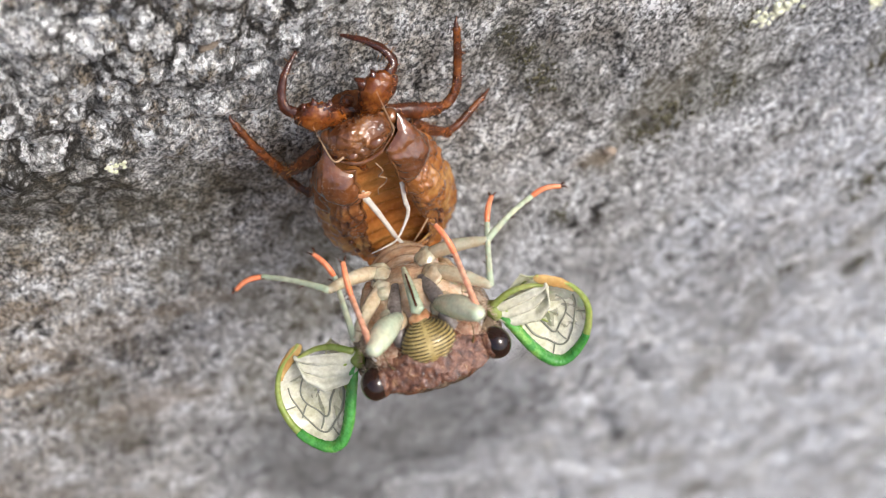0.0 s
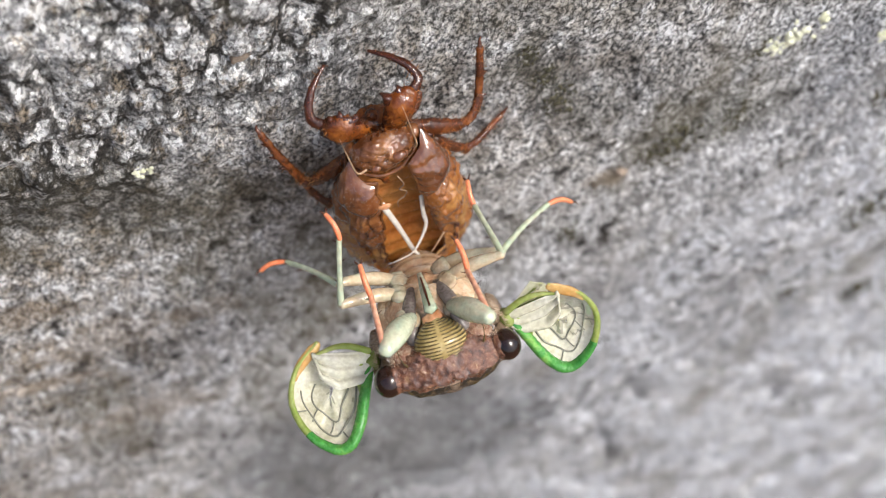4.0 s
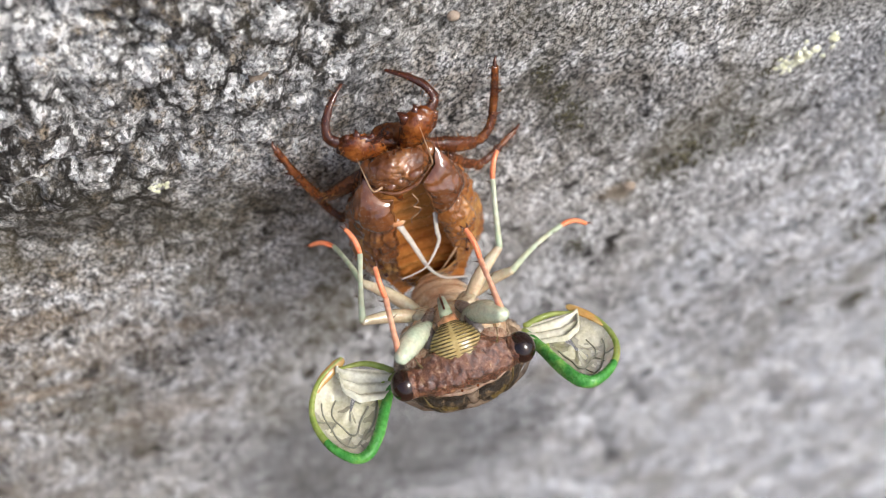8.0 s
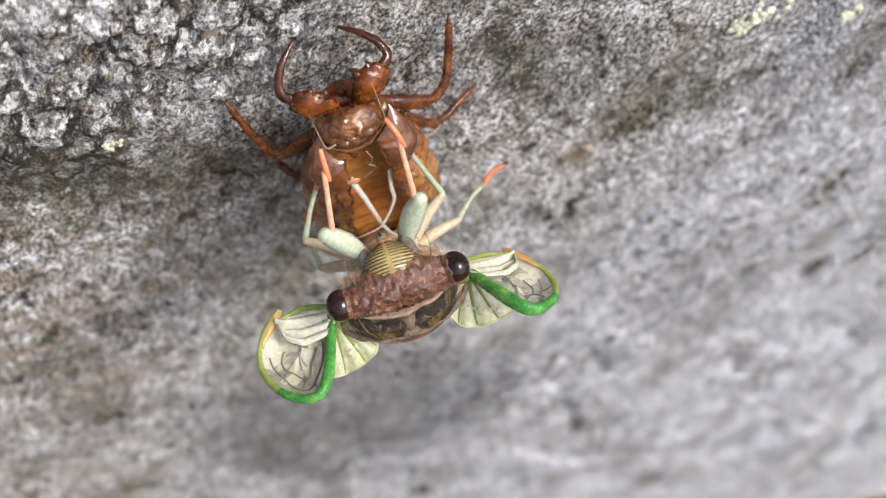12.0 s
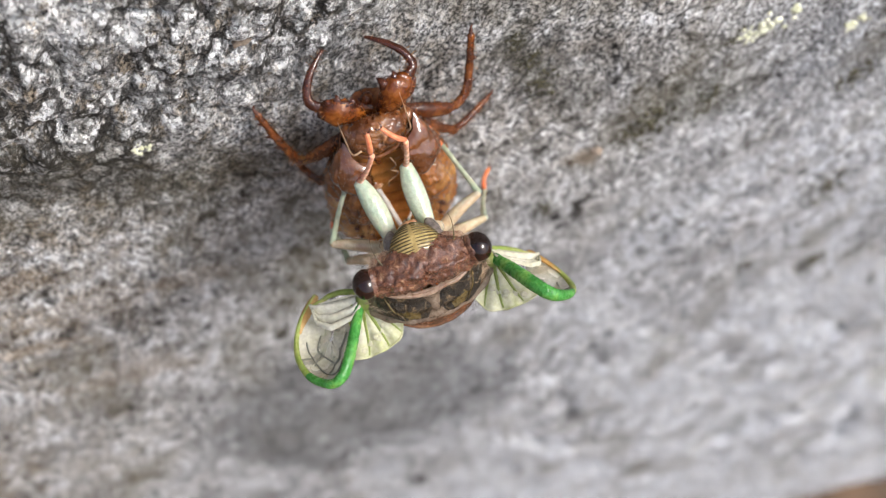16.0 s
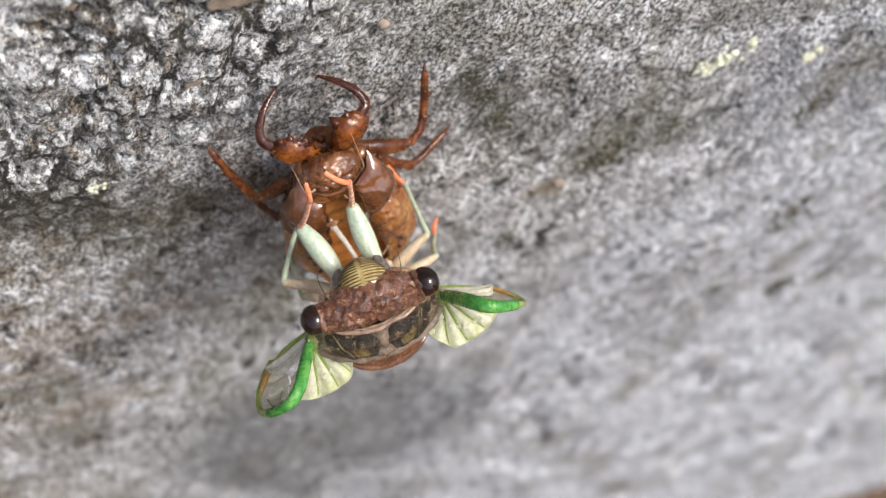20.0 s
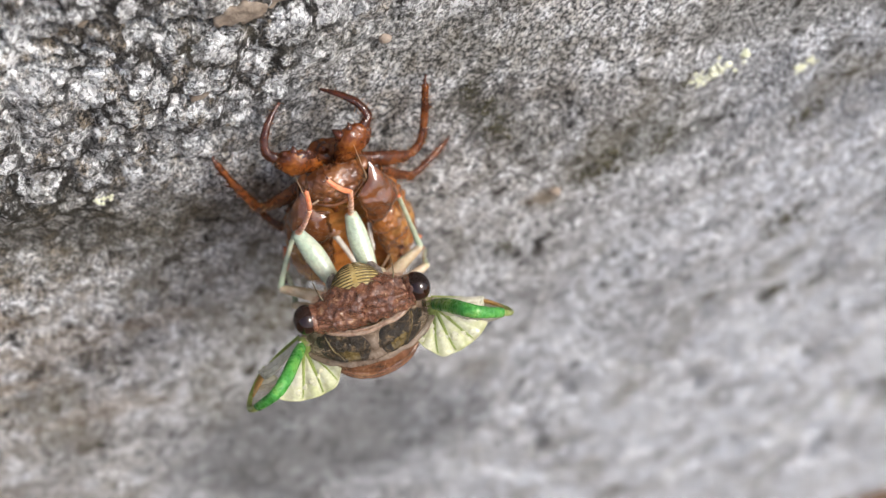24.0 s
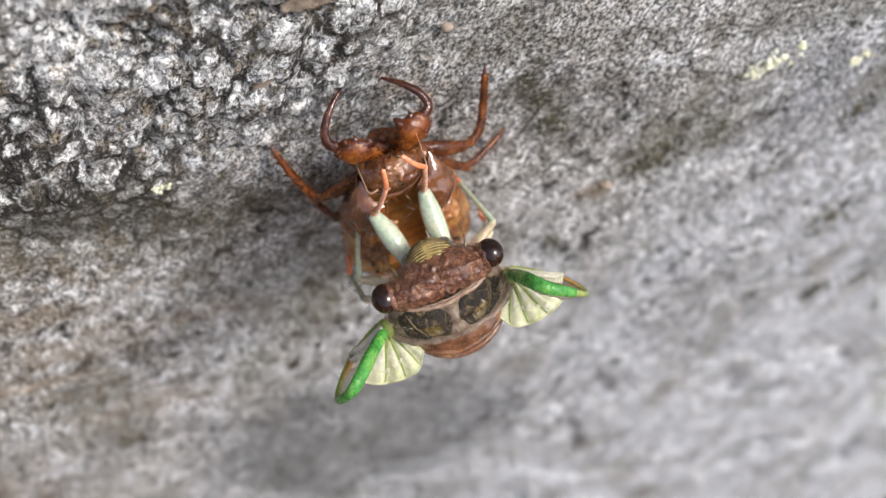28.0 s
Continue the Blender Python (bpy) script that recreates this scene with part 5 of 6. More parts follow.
def build_flake(x, z, length, turn, seed):
    rng, bm = random.Random(seed), bmesh.new()

    def fn(u, v):
        w = 0.28 * length * math.sin(math.pi * min(0.97, 0.06 + 0.9 * u)) ** 0.7 * (1 + 0.7 * noise.noise(Vector((3.1 * u * length / 4, (1 if v > 0.5 else -1) * 2.0, seed))))
        q = Vector((length * (u - 0.5), 0, w * (2 * v - 1)))
        return q + Vector((0, 0.25 * length * 0.2 * noise.noise(q * 0.9 + Vector((seed, 0, 0))), 0.3 * noise.noise(q * 0.8)))
    sheet(fn, 16, 8, bm)
    ob = part("rock_flake", bm, M_BARK)
    y = -float(relief(np.array([x]), np.array([z]))[0])
    ob.matrix_world = pose(x * MM, (y + 0.1) * MM, z * MM, 8, turn, 0)
    thicken(ob, 0.7)
    tagged(ob, "thin tan weathered rock flake on the wall", "rock flake", "rock flakes")


shell = build_shell()
cicada, front_body, abdomen, wings, legs = build_adult()
for x, z, r in ((56.0, 28.4, 3.0), (52.4, 25.2, 1.9), (71.0, 26.2, 2.2), (-37.7, 16.2, 1.4)):
    build_lichen(x, z, r, int(x))
for i, (x, z, r) in enumerate(((-2.0, 42.4, 0.85), (35.6, -1.2, 1.1))):
    build_pebble(x, z, r, i)
for i, (x, z, r) in enumerate(((13.0, 28.5, 1.8), (16.5, 24.0, 2.0), (20.0, 18.5, 2.6), (43.8, 4.3, 4.0), (40.0, 1.0, 2.6), (52.0, 9.0, 3.0), (50.0, 24.5, 1.8), (95.5, -28.0, 4.5), (111.0, -62.0, 4.0), (90.0, -55.0, 3.5), (123.0, -60.0, 3.5), (31.0, -18.0, 2.5), (80.0, 10.0, 3.0))):
    build_moss(x, z, r, i)
for i, (x, z, n, a) in enumerate(((-21.5, 50.8, 6.5, -22), (-16.6, 51.6, 5.0, -28), (-38.7, 52.3, 5.5, -5), (-25.0, 35.8, 3.6, -25), (-17.0, 39.0, 3.0, -15))):
    build_flake(x, z, n, a, i)


# ---- what moves, and how ----
def motions():
    walk(cicada, [
        (0.0, pose(-0.00688, -0.02873, 0.01635, 152.8, -15.8, -0.3)),
        (2.0, pose(-0.00749, -0.02778, 0.01639, 152.5, -14.5, 0.4)),
        (3.0, pose(-0.00726, -0.02766, 0.01582, 150.0, -14.9, 0.6)),
        (4.5, pose(-0.00630, -0.02797, 0.01509, 145.1, -17.4, -1.0)),
        (6.5, pose(-0.00606, -0.02816, 0.01479, 134.6, -17.5, 0.0)),
        (8.0, pose(-0.00522, -0.02935, 0.01360, 124.0, -18.5, 0.0)),
        (9.0, pose(-0.00560, -0.02924, 0.01342, 117.7, -17.9, 1.1)),
        (11.0, pose(-0.00638, -0.02870, 0.01368, 109.5, -16.9, 0.8)),
        (13.5, pose(-0.00636, -0.02699, 0.01485, 103.0, -17.7, 1.2)),
        (15.0, pose(-0.00585, -0.02686, 0.01541, 100.8, -19.2, -0.2)),
        (17.0, pose(-0.00538, -0.02684, 0.01571, 96.6, -20.2, 0.7)),
        (20.0, pose(-0.00614, -0.02718, 0.01502, 92.0, -17.8, 1.3)),
        (21.5, pose(-0.00663, -0.02731, 0.01480, 89.1, -17.6, 1.1)),
        (25.0, pose(-0.00764, -0.02651, 0.01478, 85.8, -16.0, -1.1)),
        (26.0, pose(-0.00653, -0.02598, 0.01537, 84.1, -18.1, 1.3)),
        (28.0, pose(-0.00403, -0.02677, 0.01623, 77.6, -22.6, 4.2))])
    def nod(a):
        """The head bent down by a degrees about the line through both eyes."""
        return pose(0, 0.0103 * (1 - math.cos(radians(a))), 0.0103 * math.sin(radians(a)), -a, 0, 0)
    for ob, share in zip(front_body, (1.0, 1.0, 0.6)):
        walk(ob, [(t, nod(a * share)) for t, a in ((0.0, 20), (4.5, 18), (8.0, 11), (11.0, 5), (14.0, 0), (28.0, 0))])
    walk(abdomen, [
        (0.0, pose(0.00000, -0.00100, 0.00150, -9.9, 0.2, -0.2)),
        (2.0, pose(0.00000, -0.00100, 0.00150, -11.4, 0.0, -0.0)),
        (3.0, pose(0.00000, -0.00100, 0.00150, -8.1, 0.0, -0.0)),
        (4.5, pose(0.00000, -0.00100, 0.00150, -0.6, 0.6, -0.6)),
        (6.5, pose(0.00000, -0.00100, 0.00150, 10.5, 0.5, -0.5)),
        (8.0, pose(0.00000, -0.00100, 0.00150, 25.2, 0.8, -0.8)),
        (9.0, pose(0.00000, -0.00100, 0.00150, 31.2, 0.4, -0.4)),
        (11.0, pose(0.00000, -0.00100, 0.00150, 37.9, 0.2, -0.2)),
        (13.5, pose(0.00000, -0.00100, 0.00150, 40.1, 0.3, -0.3)),
        (15.0, pose(0.00000, -0.00100, 0.00150, 41.8, 1.1, -1.1)),
        (17.0, pose(0.00000, -0.00100, 0.00150, 45.6, 1.4, -1.4)),
        (20.0, pose(0.00000, -0.00100, 0.00150, 51.1, 0.4, -0.4)),
        (21.5, pose(0.00000, -0.00100, 0.00150, 54.3, 0.2, -0.2)),
        (25.0, pose(0.00000, -0.00100, 0.00150, 56.5, 0.1, -0.1)),
        (26.0, pose(0.00000, -0.00100, 0.00150, 56.5, 0.4, -0.4)),
        (28.0, pose(0.00000, -0.00100, 0.00150, 63.8, 2.1, -2.1))])
    walk(legs['fore', 'a'][0], [
        (0.0, pose(-0.00250, 0.00680, -0.00520, -162.3, -0.0, -155.3)),
        (4.5, pose(-0.00250, 0.00680, -0.00520, -171.6, -0.4, -153.5)),
        (8.0, pose(-0.00250, 0.00680, -0.00520, 171.9, -0.4, -152.0)),
        (11.0, pose(-0.00250, 0.00680, -0.00520, 167.4, -0.3, -151.3)),
        (12.2, pose(-0.00250, 0.00680, -0.00520, -150.8, -0.2, -152.1)),
        (13.5, pose(-0.00250, 0.00680, -0.00520, -109.0, 0.5, -152.7)),
        (17.0, pose(-0.00250, 0.00680, -0.00520, -116.9, -0.3, -152.3)),
        (21.5, pose(-0.00250, 0.00680, -0.00520, -125.3, -4.1, -150.1)),
        (28.0, pose(-0.00250, 0.00680, -0.00520, -132.0, 3.7, -156.3))])
    walk(legs['fore', 'a'][1], [
        (0.0, pose(-0.00600, 0.01442, -0.00788, -173.2, -0.0, -3.7)),
        (4.5, pose(-0.00639, 0.01459, -0.00649, -165.0, -0.8, 0.5)),
        (8.0, pose(-0.00658, 0.01450, -0.00396, -138.0, -1.2, 1.3)),
        (11.0, pose(-0.00662, 0.01434, -0.00328, -79.7, -8.7, 3.9)),
        (12.2, pose(-0.00519, 0.01186, -0.00840, -40.0, -9.3, -6.1)),
        (13.5, pose(-0.00375, 0.00938, -0.01352, -1.0, -3.5, -14.1)),
        (17.0, pose(-0.00438, 0.01030, -0.01305, 5.3, -1.7, -17.0)),
        (21.5, pose(-0.00548, 0.01095, -0.01237, 12.4, 0.1, -14.5)),
        (28.0, pose(-0.00448, 0.01236, -0.01173, 23.1, 0.9, -19.7))])
    walk(legs['fore', 'a'][2], [
        (0.0, pose(-0.00660, 0.00510, -0.00899, -124.4, -0.0, 8.5)),
        (4.5, pose(-0.00627, 0.00551, -0.00892, -115.5, 4.8, 5.7)),
        (8.0, pose(-0.00628, 0.00751, -0.01024, -95.9, 1.6, 6.6)),
        (11.0, pose(-0.00534, 0.01611, -0.01243, -78.0, -4.3, 6.3)),
        (13.5, pose(-0.00144, 0.01849, -0.01369, -19.1, 2.2, -4.0)),
        (17.0, pose(-0.00167, 0.01926, -0.01218, -12.6, 2.9, -6.3)),
        (21.5, pose(-0.00319, 0.01984, -0.01034, -5.2, 3.2, -3.3)),
        (28.0, pose(-0.00151, 0.02048, -0.00804, 5.4, 1.9, -8.1))])
    walk(legs['fore', 'b'][0], [
        (0.0, pose(0.00250, 0.00680, -0.00520, -162.2, 0.0, 154.2)),
        (4.5, pose(0.00250, 0.00680, -0.00520, -170.0, -0.3, 155.5)),
        (8.0, pose(0.00250, 0.00680, -0.00520, 179.9, -0.2, 154.4)),
        (11.0, pose(0.00250, 0.00680, -0.00520, 178.1, -0.2, 156.0)),
        (13.5, pose(0.00250, 0.00680, -0.00520, -109.4, 0.6, 154.8)),
        (17.0, pose(0.00250, 0.00680, -0.00520, -110.1, -12.5, 159.5)),
        (21.5, pose(0.00250, 0.00680, -0.00520, -116.3, -15.3, 160.8)),
        (28.0, pose(0.00250, 0.00680, -0.00520, -128.3, -13.8, 159.8))])
    walk(legs['fore', 'b'][1], [
        (0.0, pose(0.00615, 0.01434, -0.00789, -167.4, -0.0, -0.6)),
        (4.5, pose(0.00609, 0.01469, -0.00673, -171.3, 0.5, -3.4)),
        (8.0, pose(0.00630, 0.01474, -0.00518, -140.0, -0.0, -2.2)),
        (11.0, pose(0.00608, 0.01483, -0.00491, -78.1, -0.7, -2.0)),
        (12.2, pose(0.00496, 0.01212, -0.00921, -39.9, 1.0, -3.0)),
        (13.5, pose(0.00383, 0.00941, -0.01350, -1.8, 2.9, -2.8)),
        (17.0, pose(0.00189, 0.01025, -0.01327, 4.8, 3.4, -4.9)),
        (21.5, pose(0.00181, 0.01117, -0.01281, 12.1, 3.6, -1.9)),
        (28.0, pose(0.00283, 0.01248, -0.01191, 22.7, 2.1, -6.7))])
    walk(legs['fore', 'b'][2], [
        (0.0, pose(0.00605, 0.00517, -0.00993, -127.1, 0.0, -25.4)),
        (4.5, pose(0.00552, 0.00541, -0.00816, -115.1, -7.6, -20.8)),
        (8.0, pose(0.00602, 0.00755, -0.01123, -98.5, 4.6, -24.5)),
        (11.0, pose(0.00627, 0.01676, -0.01410, -81.4, 13.1, -24.5)),
        (13.5, pose(0.00427, 0.01880, -0.01379, -21.3, 20.1, 32.2)),
        (17.0, pose(0.00274, 0.01958, -0.01249, -15.4, 16.6, 31.5)),
        (21.5, pose(0.00224, 0.02035, -0.01084, -9.2, 12.4, 35.7)),
        (28.0, pose(0.00397, 0.02108, -0.00828, -1.7, 4.6, 31.5))])
    walk(legs['middle', 'a'][0], [
        (0.0, pose(-0.00340, 0.00140, -0.00600, 170.3, 0.0, -143.4)),
        (4.5, pose(-0.00340, 0.00140, -0.00600, -161.5, -2.4, -113.4)),
        (8.0, pose(-0.00340, 0.00140, -0.00600, -164.4, -1.7, -115.5)),
        (11.0, pose(-0.00340, 0.00140, -0.00600, -138.8, -6.4, -106.8)),
        (13.5, pose(-0.00340, 0.00140, -0.00600, -146.7, -14.9, -95.5)),
        (17.0, pose(-0.00340, 0.00140, -0.00600, -157.4, -9.2, -106.5)),
        (21.5, pose(-0.00340, 0.00140, -0.00600, -151.8, -8.1, -108.9)),
        (28.0, pose(-0.00340, 0.00140, -0.00600, -157.3, -4.8, -115.7))])
    walk(legs['middle', 'a'][1], [
        (0.0, pose(-0.00787, 0.00741, -0.00472, -152.9, -0.0, -0.5)),
        (4.5, pose(-0.01005, 0.00417, -0.00841, -138.3, -8.4, 11.7)),
        (8.0, pose(-0.01003, 0.00450, -0.00804, -113.7, -10.6, 13.3)),
        (11.0, pose(-0.00904, 0.00251, -0.01097, -131.8, -9.7, 12.7)),
        (13.5, pose(-0.00983, 0.00093, -0.01003, -99.6, -31.2, 23.7)),
        (17.0, pose(-0.01026, 0.00295, -0.00888, -108.3, -22.9, 21.4)),
        (21.5, pose(-0.00990, 0.00309, -0.00956, -91.8, -35.1, 23.8)),
        (28.0, pose(-0.00982, 0.00422, -0.00893, -92.1, -18.1, 23.2))])
    walk(legs['middle', 'a'][2], [
        (0.0, pose(-0.00794, -0.00024, -0.00864, -128.7, -0.0, -40.1)),
        (4.5, pose(-0.00792, -0.00194, -0.01407, -115.0, -4.1, -37.5)),
        (8.0, pose(-0.00783, 0.00147, -0.01578, -100.6, 7.2, -41.2)),
        (11.0, pose(-0.00673, -0.00284, -0.01730, -71.4, -3.7, -41.9)),
        (13.5, pose(-0.00524, 0.00139, -0.01728, -120.8, -12.8, -40.9)),
        (17.0, pose(-0.00632, 0.00159, -0.01641, -103.3, -1.5, -45.5)),
        (21.5, pose(-0.00527, 0.00483, -0.01659, -107.0, -7.1, -44.0)),
        (28.0, pose(-0.00724, 0.00498, -0.01709, -85.6, 2.5, -45.1))])
    walk(legs['middle', 'b'][0], [
        (0.0, pose(0.00340, 0.00140, -0.00600, 174.3, -0.0, 134.3)),
        (4.5, pose(0.00340, 0.00140, -0.00600, -159.9, 3.4, 107.6)),
        (8.0, pose(0.00340, 0.00140, -0.00600, -137.4, 10.1, 96.6)),
        (11.0, pose(0.00340, 0.00140, -0.00600, -139.9, 3.3, 104.4)),
        (13.5, pose(0.00340, 0.00140, -0.00600, -150.0, 3.0, 104.8)),
        (17.0, pose(0.00340, 0.00140, -0.00600, -156.7, 3.1, 104.5)),
        (21.5, pose(0.00340, 0.00140, -0.00600, -155.8, 1.5, 108.3)),
        (28.0, pose(0.00340, 0.00140, -0.00600, -157.3, -0.4, 112.7))])
    walk(legs['middle', 'b'][1], [
        (0.0, pose(0.00881, 0.00668, -0.00524, -159.4, -0.0, 16.7)),
        (4.5, pose(0.01025, 0.00340, -0.00861, -156.5, 8.7, -4.7)),
        (8.0, pose(0.00906, 0.00115, -0.01107, -95.1, -11.8, 10.0)),
        (11.0, pose(0.00910, 0.00257, -0.01089, -107.8, 10.8, 5.4)),
        (13.5, pose(0.00982, 0.00288, -0.00979, -72.5, 22.6, 5.4)),
        (17.0, pose(0.01020, 0.00299, -0.00900, -100.4, 12.5, 4.7)),
        (21.5, pose(0.01001, 0.00350, -0.00911, -91.7, 1.9, 5.9)),
        (28.0, pose(0.00986, 0.00412, -0.00894, -88.0, 11.6, 5.9))])
    walk(legs['middle', 'b'][2], [
        (0.0, pose(0.01112, -0.00103, -0.00828, -155.5, -0.0, 30.5)),
        (4.5, pose(0.00909, -0.00441, -0.01200, -111.9, 8.5, 22.3)),
        (8.0, pose(0.01091, 0.00070, -0.01945, -103.8, -22.4, 32.2)),
        (11.0, pose(0.00782, -0.00019, -0.01894, -71.4, 5.9, 33.4)),
        (13.5, pose(0.00643, 0.00516, -0.01737, -67.7, 1.2, 31.6)),
        (17.0, pose(0.00851, 0.00129, -0.01726, -92.7, 19.8, 34.9)),
        (21.5, pose(0.00975, 0.00322, -0.01770, -63.6, 9.7, 32.7)),
        (28.0, pose(0.00811, 0.00425, -0.01736, -92.0, 10.3, 32.8))])
    walk(legs['hind', 'a'][0], [
        (0.0, pose(-0.00320, -0.00260, -0.00570, -156.1, -0.0, -132.1)),
        (4.5, pose(-0.00320, -0.00260, -0.00570, -151.7, -6.7, -118.4)),
        (8.0, pose(-0.00320, -0.00260, -0.00570, -130.9, -17.1, -105.1)),
        (11.0, pose(-0.00320, -0.00260, -0.00570, -151.2, -45.4, -66.2)),
        (13.5, pose(-0.00320, -0.00260, -0.00570, -151.7, -45.6, -65.6)),
        (17.0, pose(-0.00320, -0.00260, -0.00570, -146.3, -38.9, -80.7)),
        (21.5, pose(-0.00320, -0.00260, -0.00570, -128.6, -33.1, -88.4)),
        (28.0, pose(-0.00320, -0.00260, -0.00570, -158.9, -14.2, -115.9))])
    walk(legs['hind', 'a'][1], [
        (0.0, pose(-0.00890, 0.00255, -0.00910, -177.1, 0.0, -48.9)),
        (4.5, pose(-0.00993, 0.00051, -0.00965, -173.9, -1.2, -33.8)),
        (8.0, pose(-0.00900, -0.00297, -0.01176, -149.1, -5.5, -20.9)),
        (11.0, pose(-0.00878, -0.00820, -0.00854, -135.2, -8.3, -17.3)),
        (13.5, pose(-0.00876, -0.00825, -0.00848, -138.3, -8.6, -17.0)),
        (17.0, pose(-0.00962, -0.00662, -0.00933, -125.3, -5.0, -20.2)),
        (21.5, pose(-0.00834, -0.00633, -0.01120, -115.5, -8.1, -18.4)),
        (28.0, pose(-0.01058, 0.00015, -0.00863, -120.1, -3.6, -20.8))])
    walk(legs['hind', 'a'][2], [
        (0.0, pose(-0.01612, -0.00376, -0.00958, 165.3, 0.0, -79.7)),
        (4.5, pose(-0.01522, -0.00744, -0.01067, 171.2, 1.4, -72.8)),
        (8.0, pose(-0.01150, -0.01083, -0.01667, -164.8, 0.7, -59.3)),
        (11.0, pose(-0.00987, -0.01500, -0.01523, -113.9, -27.5, -26.8)),
        (13.5, pose(-0.00995, -0.01538, -0.01480, -68.3, -11.0, -27.1)),
        (17.0, pose(-0.01090, -0.01205, -0.01714, -100.1, -18.6, -27.9)),
        (21.5, pose(-0.00849, -0.01063, -0.01978, -83.2, -8.8, -28.2)),
        (28.0, pose(-0.01179, -0.00454, -0.01692, -77.6, -10.4, -28.4))])
    walk(legs['hind', 'b'][0], [
        (0.0, pose(0.00320, -0.00260, -0.00570, -166.7, -0.0, 119.0)),
        (4.5, pose(0.00320, -0.00260, -0.00570, -169.9, 0.0, 118.8)),
        (8.0, pose(0.00320, -0.00260, -0.00570, -164.5, -1.7, 126.5)),
        (11.0, pose(0.00320, -0.00260, -0.00570, -158.2, 11.6, 88.5)),
        (13.5, pose(0.00320, -0.00260, -0.00570, -166.8, 18.7, 65.6)),
        (17.0, pose(0.00320, -0.00260, -0.00570, -157.9, 16.7, 72.2)),
        (21.5, pose(0.00320, -0.00260, -0.00570, -154.6, 11.5, 84.2)),
        (28.0, pose(0.00320, -0.00260, -0.00570, -137.9, -1.5, 103.5))])
    walk(legs['hind', 'b'][1], [
        (0.0, pose(0.01035, 0.00136, -0.00764, 177.2, -0.0, 48.8)),
        (4.5, pose(0.01045, 0.00138, -0.00718, -171.1, -0.3, 54.6)),
        (8.0, pose(0.00966, 0.00227, -0.00795, -162.6, -1.7, 60.5)),
        (11.0, pose(0.01098, -0.00344, -0.00876, -159.3, -1.5, 59.8)),
        (13.5, pose(0.01039, -0.00654, -0.00752, -137.2, 18.3, 28.5)),
        (17.0, pose(0.01033, -0.00584, -0.00873, -138.3, 17.3, 29.6)),
        (21.5, pose(0.01068, -0.00409, -0.00923, -137.0, 19.4, 27.2)),
        (28.0, pose(0.00923, -0.00100, -0.01133, -128.6, 18.2, 28.4))])
    walk(legs['hind', 'b'][2], [
        (0.0, pose(0.01756, -0.00496, -0.00717, -179.5, -0.0, 90.4)),
        (4.5, pose(0.01818, -0.00412, -0.00867, 156.2, -5.0, 66.7)),
        (8.0, pose(0.01768, -0.00216, -0.01082, 165.2, -5.0, 66.6)),
        (11.0, pose(0.01879, -0.00788, -0.01214, 168.0, 2.1, 95.6)),
        (12.2, pose(0.01537, -0.01079, -0.01292, -147.6, -0.4, 109.2)),
        (13.5, pose(0.01196, -0.01371, -0.01371, -104.3, -11.6, 117.4)),
        (17.0, pose(0.01222, -0.01301, -0.01483, -117.3, 29.2, 102.1)),
        (21.5, pose(0.01195, -0.01132, -0.01541, -95.4, 25.6, 103.3)),
        (28.0, pose(0.01001, -0.00739, -0.01846, -84.1, 20.6, 103.3))])
    walk(wings[1][0], [
        (0.0, pose(0.00878, 0.00432, -0.00006, -93.5, -63.2, 19.1)),
        (4.5, pose(0.00878, 0.00432, -0.00006, -79.8, -65.1, 4.5)),
        (8.0, pose(0.00878, 0.00432, -0.00006, -173.1, -33.4, 68.5)),
        (11.0, pose(0.00878, 0.00432, -0.00006, -169.3, -41.7, 59.5)),
        (15.0, pose(0.00878, 0.00432, -0.00006, 179.3, -51.4, 55.1)),
        (17.0, pose(0.00878, 0.00432, -0.00006, 167.9, -44.7, 62.7)),
        (21.5, pose(0.00878, 0.00432, -0.00006, 178.5, -33.8, 71.6)),
        (28.0, pose(0.00878, 0.00432, -0.00006, 157.8, -47.2, 79.9))])
    walk(wings[1][2], [
        (0.0, pose(0.00878, 0.00432, -0.00006, -18.5, -63.2, 19.1)),
        (4.5, pose(0.00878, 0.00432, -0.00006, -13.2, -65.1, 4.5)),
        (8.0, pose(0.00878, 0.00432, -0.00006, -113.1, -33.4, 68.5)),
        (9.5, pose(0.00878, 0.00432, -0.00006, -127.2, -33.1, 22.3)),
        (11.0, pose(0.00878, 0.00432, -0.00006, -137.4, -41.5, -25.3)),
        (15.0, pose(0.00878, 0.00432, -0.00006, -127.7, -38.2, -31.9)),
        (17.0, pose(0.00878, 0.00432, -0.00006, -127.9, -31.6, -31.0)),
        (21.5, pose(0.00878, 0.00432, -0.00006, -129.9, -15.6, -24.9)),
        (28.0, pose(0.00878, 0.00432, -0.00006, -111.6, -22.0, -39.4))])
    walk(wings[1][1], [
        (0.0, pose(0.00827, 0.00478, -0.00079, 88.4, 15.2, 15.5)),
        (4.5, pose(0.00830, 0.00487, -0.00074, 94.4, 13.0, 14.8)),
        (8.0, pose(0.00859, 0.00403, -0.00100, 34.0, -0.7, -8.1)),
        (11.0, pose(0.00858, 0.00420, -0.00103, 42.8, 0.2, -14.8)),
        (15.0, pose(0.00877, 0.00429, -0.00106, 50.8, -9.4, -28.2)),
        (17.0, pose(0.00882, 0.00412, -0.00104, 43.5, -16.7, -27.4)),
        (21.5, pose(0.00869, 0.00400, -0.00100, 33.1, -7.6, -9.6)),
        (28.0, pose(0.00898, 0.00415, -0.00102, 46.7, -23.5, -18.6))])
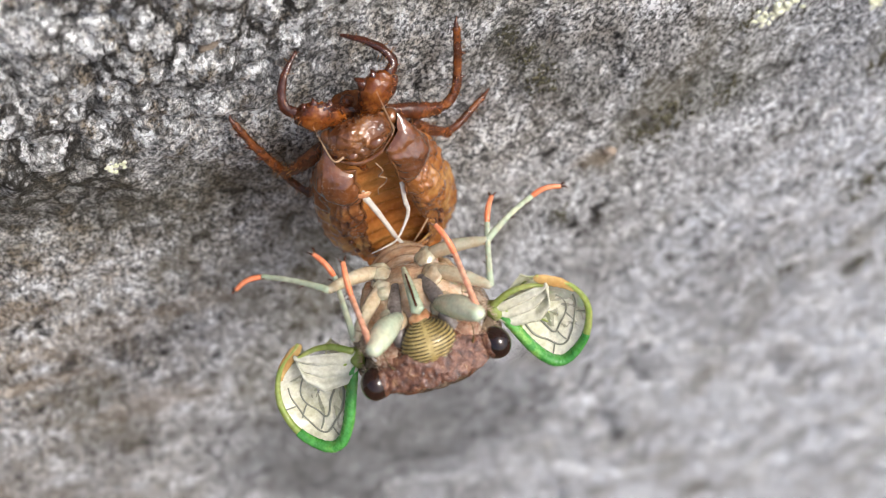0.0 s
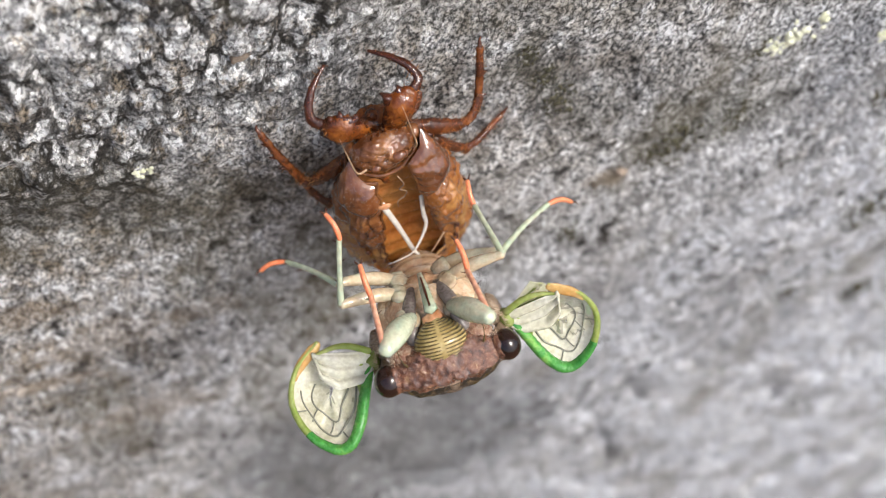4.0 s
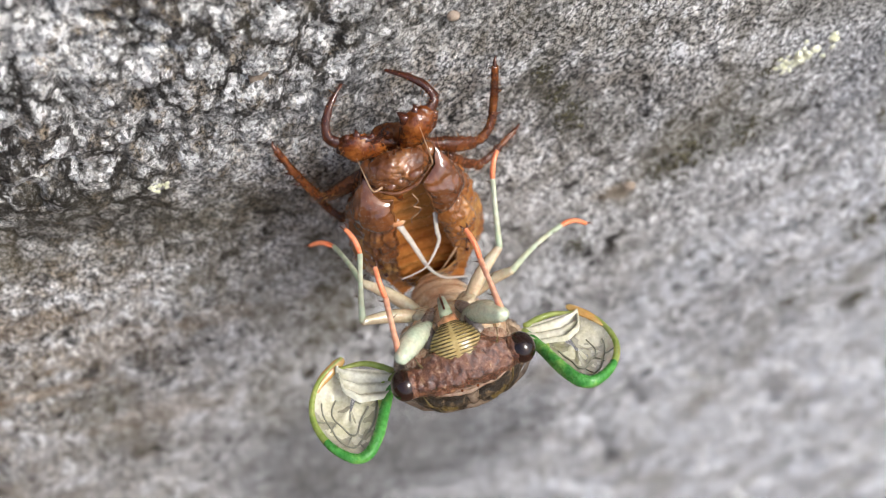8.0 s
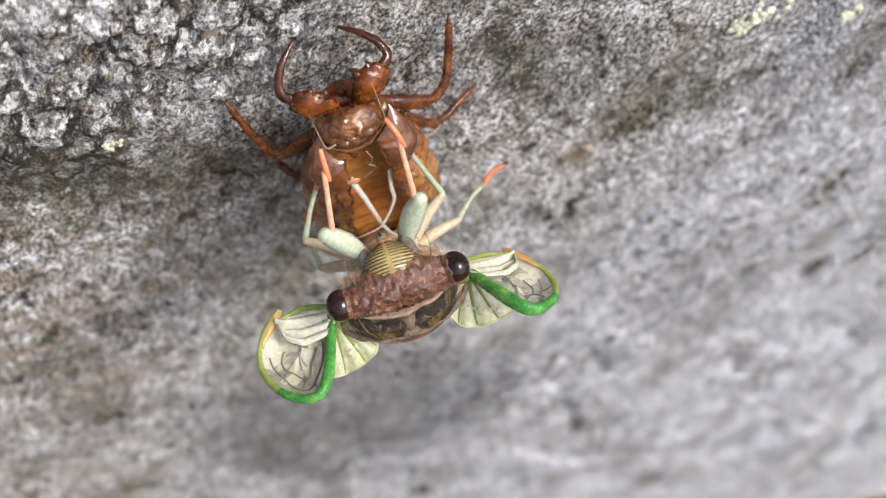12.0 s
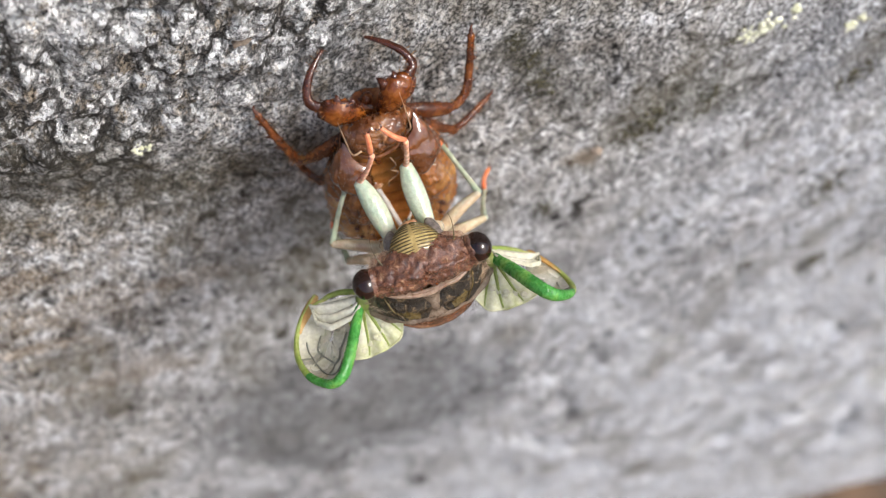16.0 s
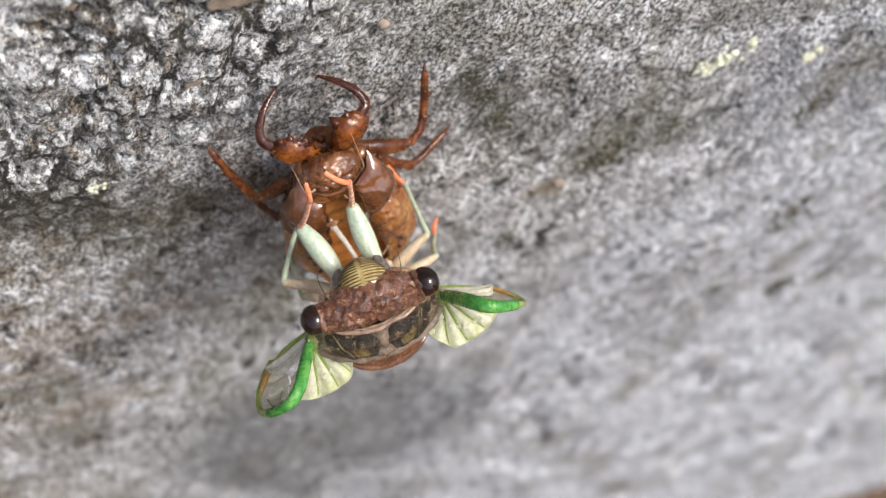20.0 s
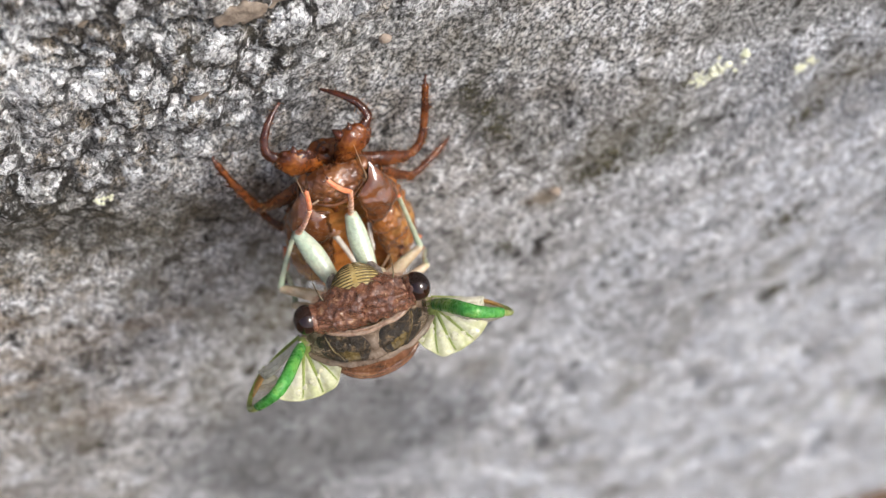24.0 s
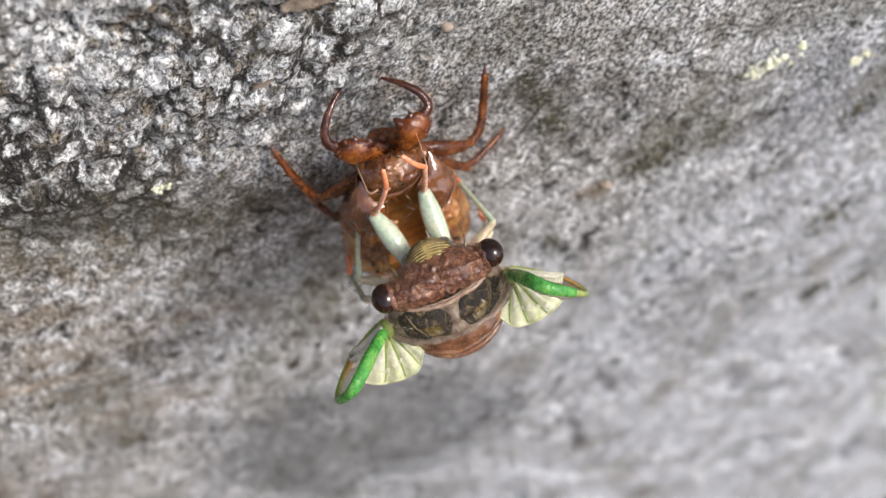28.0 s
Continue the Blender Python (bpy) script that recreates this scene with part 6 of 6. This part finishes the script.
    walk(wings[-1][0], [
        (0.0, pose(-0.00878, 0.00432, -0.00006, -39.3, -57.1, 138.9)),
        (4.5, pose(-0.00878, 0.00432, -0.00006, -37.3, -39.5, 124.4)),
        (8.0, pose(-0.00878, 0.00432, -0.00006, -46.6, -40.3, 126.1)),
        (11.0, pose(-0.00878, 0.00432, -0.00006, -40.0, -56.2, 123.9)),
        (15.0, pose(-0.00878, 0.00432, -0.00006, -45.6, -62.5, 147.0)),
        (17.0, pose(-0.00878, 0.00432, -0.00006, -45.4, -62.7, 154.8)),
        (21.5, pose(-0.00878, 0.00432, -0.00006, 13.6, -45.0, 103.7)),
        (28.0, pose(-0.00878, 0.00432, -0.00006, -16.1, -53.9, 139.2))])
    walk(wings[-1][2], [
        (0.0, pose(-0.00878, 0.00432, -0.00006, -89.3, -57.1, 138.9)),
        (4.5, pose(-0.00878, 0.00432, -0.00006, -78.9, -39.5, 124.4)),
        (8.0, pose(-0.00878, 0.00432, -0.00006, -81.6, -40.3, 126.1)),
        (9.5, pose(-0.00878, 0.00432, -0.00006, -63.9, -41.3, 168.2)),
        (11.0, pose(-0.00878, 0.00432, -0.00006, -50.7, -51.2, -147.6)),
        (15.0, pose(-0.00878, 0.00432, -0.00006, -56.4, -42.4, -144.3)),
        (17.0, pose(-0.00878, 0.00432, -0.00006, -60.5, -40.2, -141.1)),
        (21.5, pose(-0.00878, 0.00432, -0.00006, -64.1, -33.0, -139.6)),
        (28.0, pose(-0.00878, 0.00432, -0.00006, -65.7, -19.2, -144.9))])
    walk(wings[-1][1], [
        (0.0, pose(-0.00850, 0.00458, -0.00098, -64.8, 9.7, -170.8)),
        (4.5, pose(-0.00830, 0.00427, -0.00094, -49.4, 19.3, -179.9)),
        (8.0, pose(-0.00823, 0.00430, -0.00089, -54.9, 24.4, 173.8)),
        (11.0, pose(-0.00842, 0.00448, -0.00098, -64.3, 10.6, 173.7)),
        (15.0, pose(-0.00855, 0.00468, -0.00096, -70.9, 8.4, -169.1)),
        (17.0, pose(-0.00860, 0.00471, -0.00096, -71.0, 8.2, -161.2)),
        (21.5, pose(-0.00888, 0.00414, -0.00104, -43.8, -17.7, -165.0)),
        (28.0, pose(-0.00867, 0.00444, -0.00105, -55.5, -0.1, -150.5))])


motions()
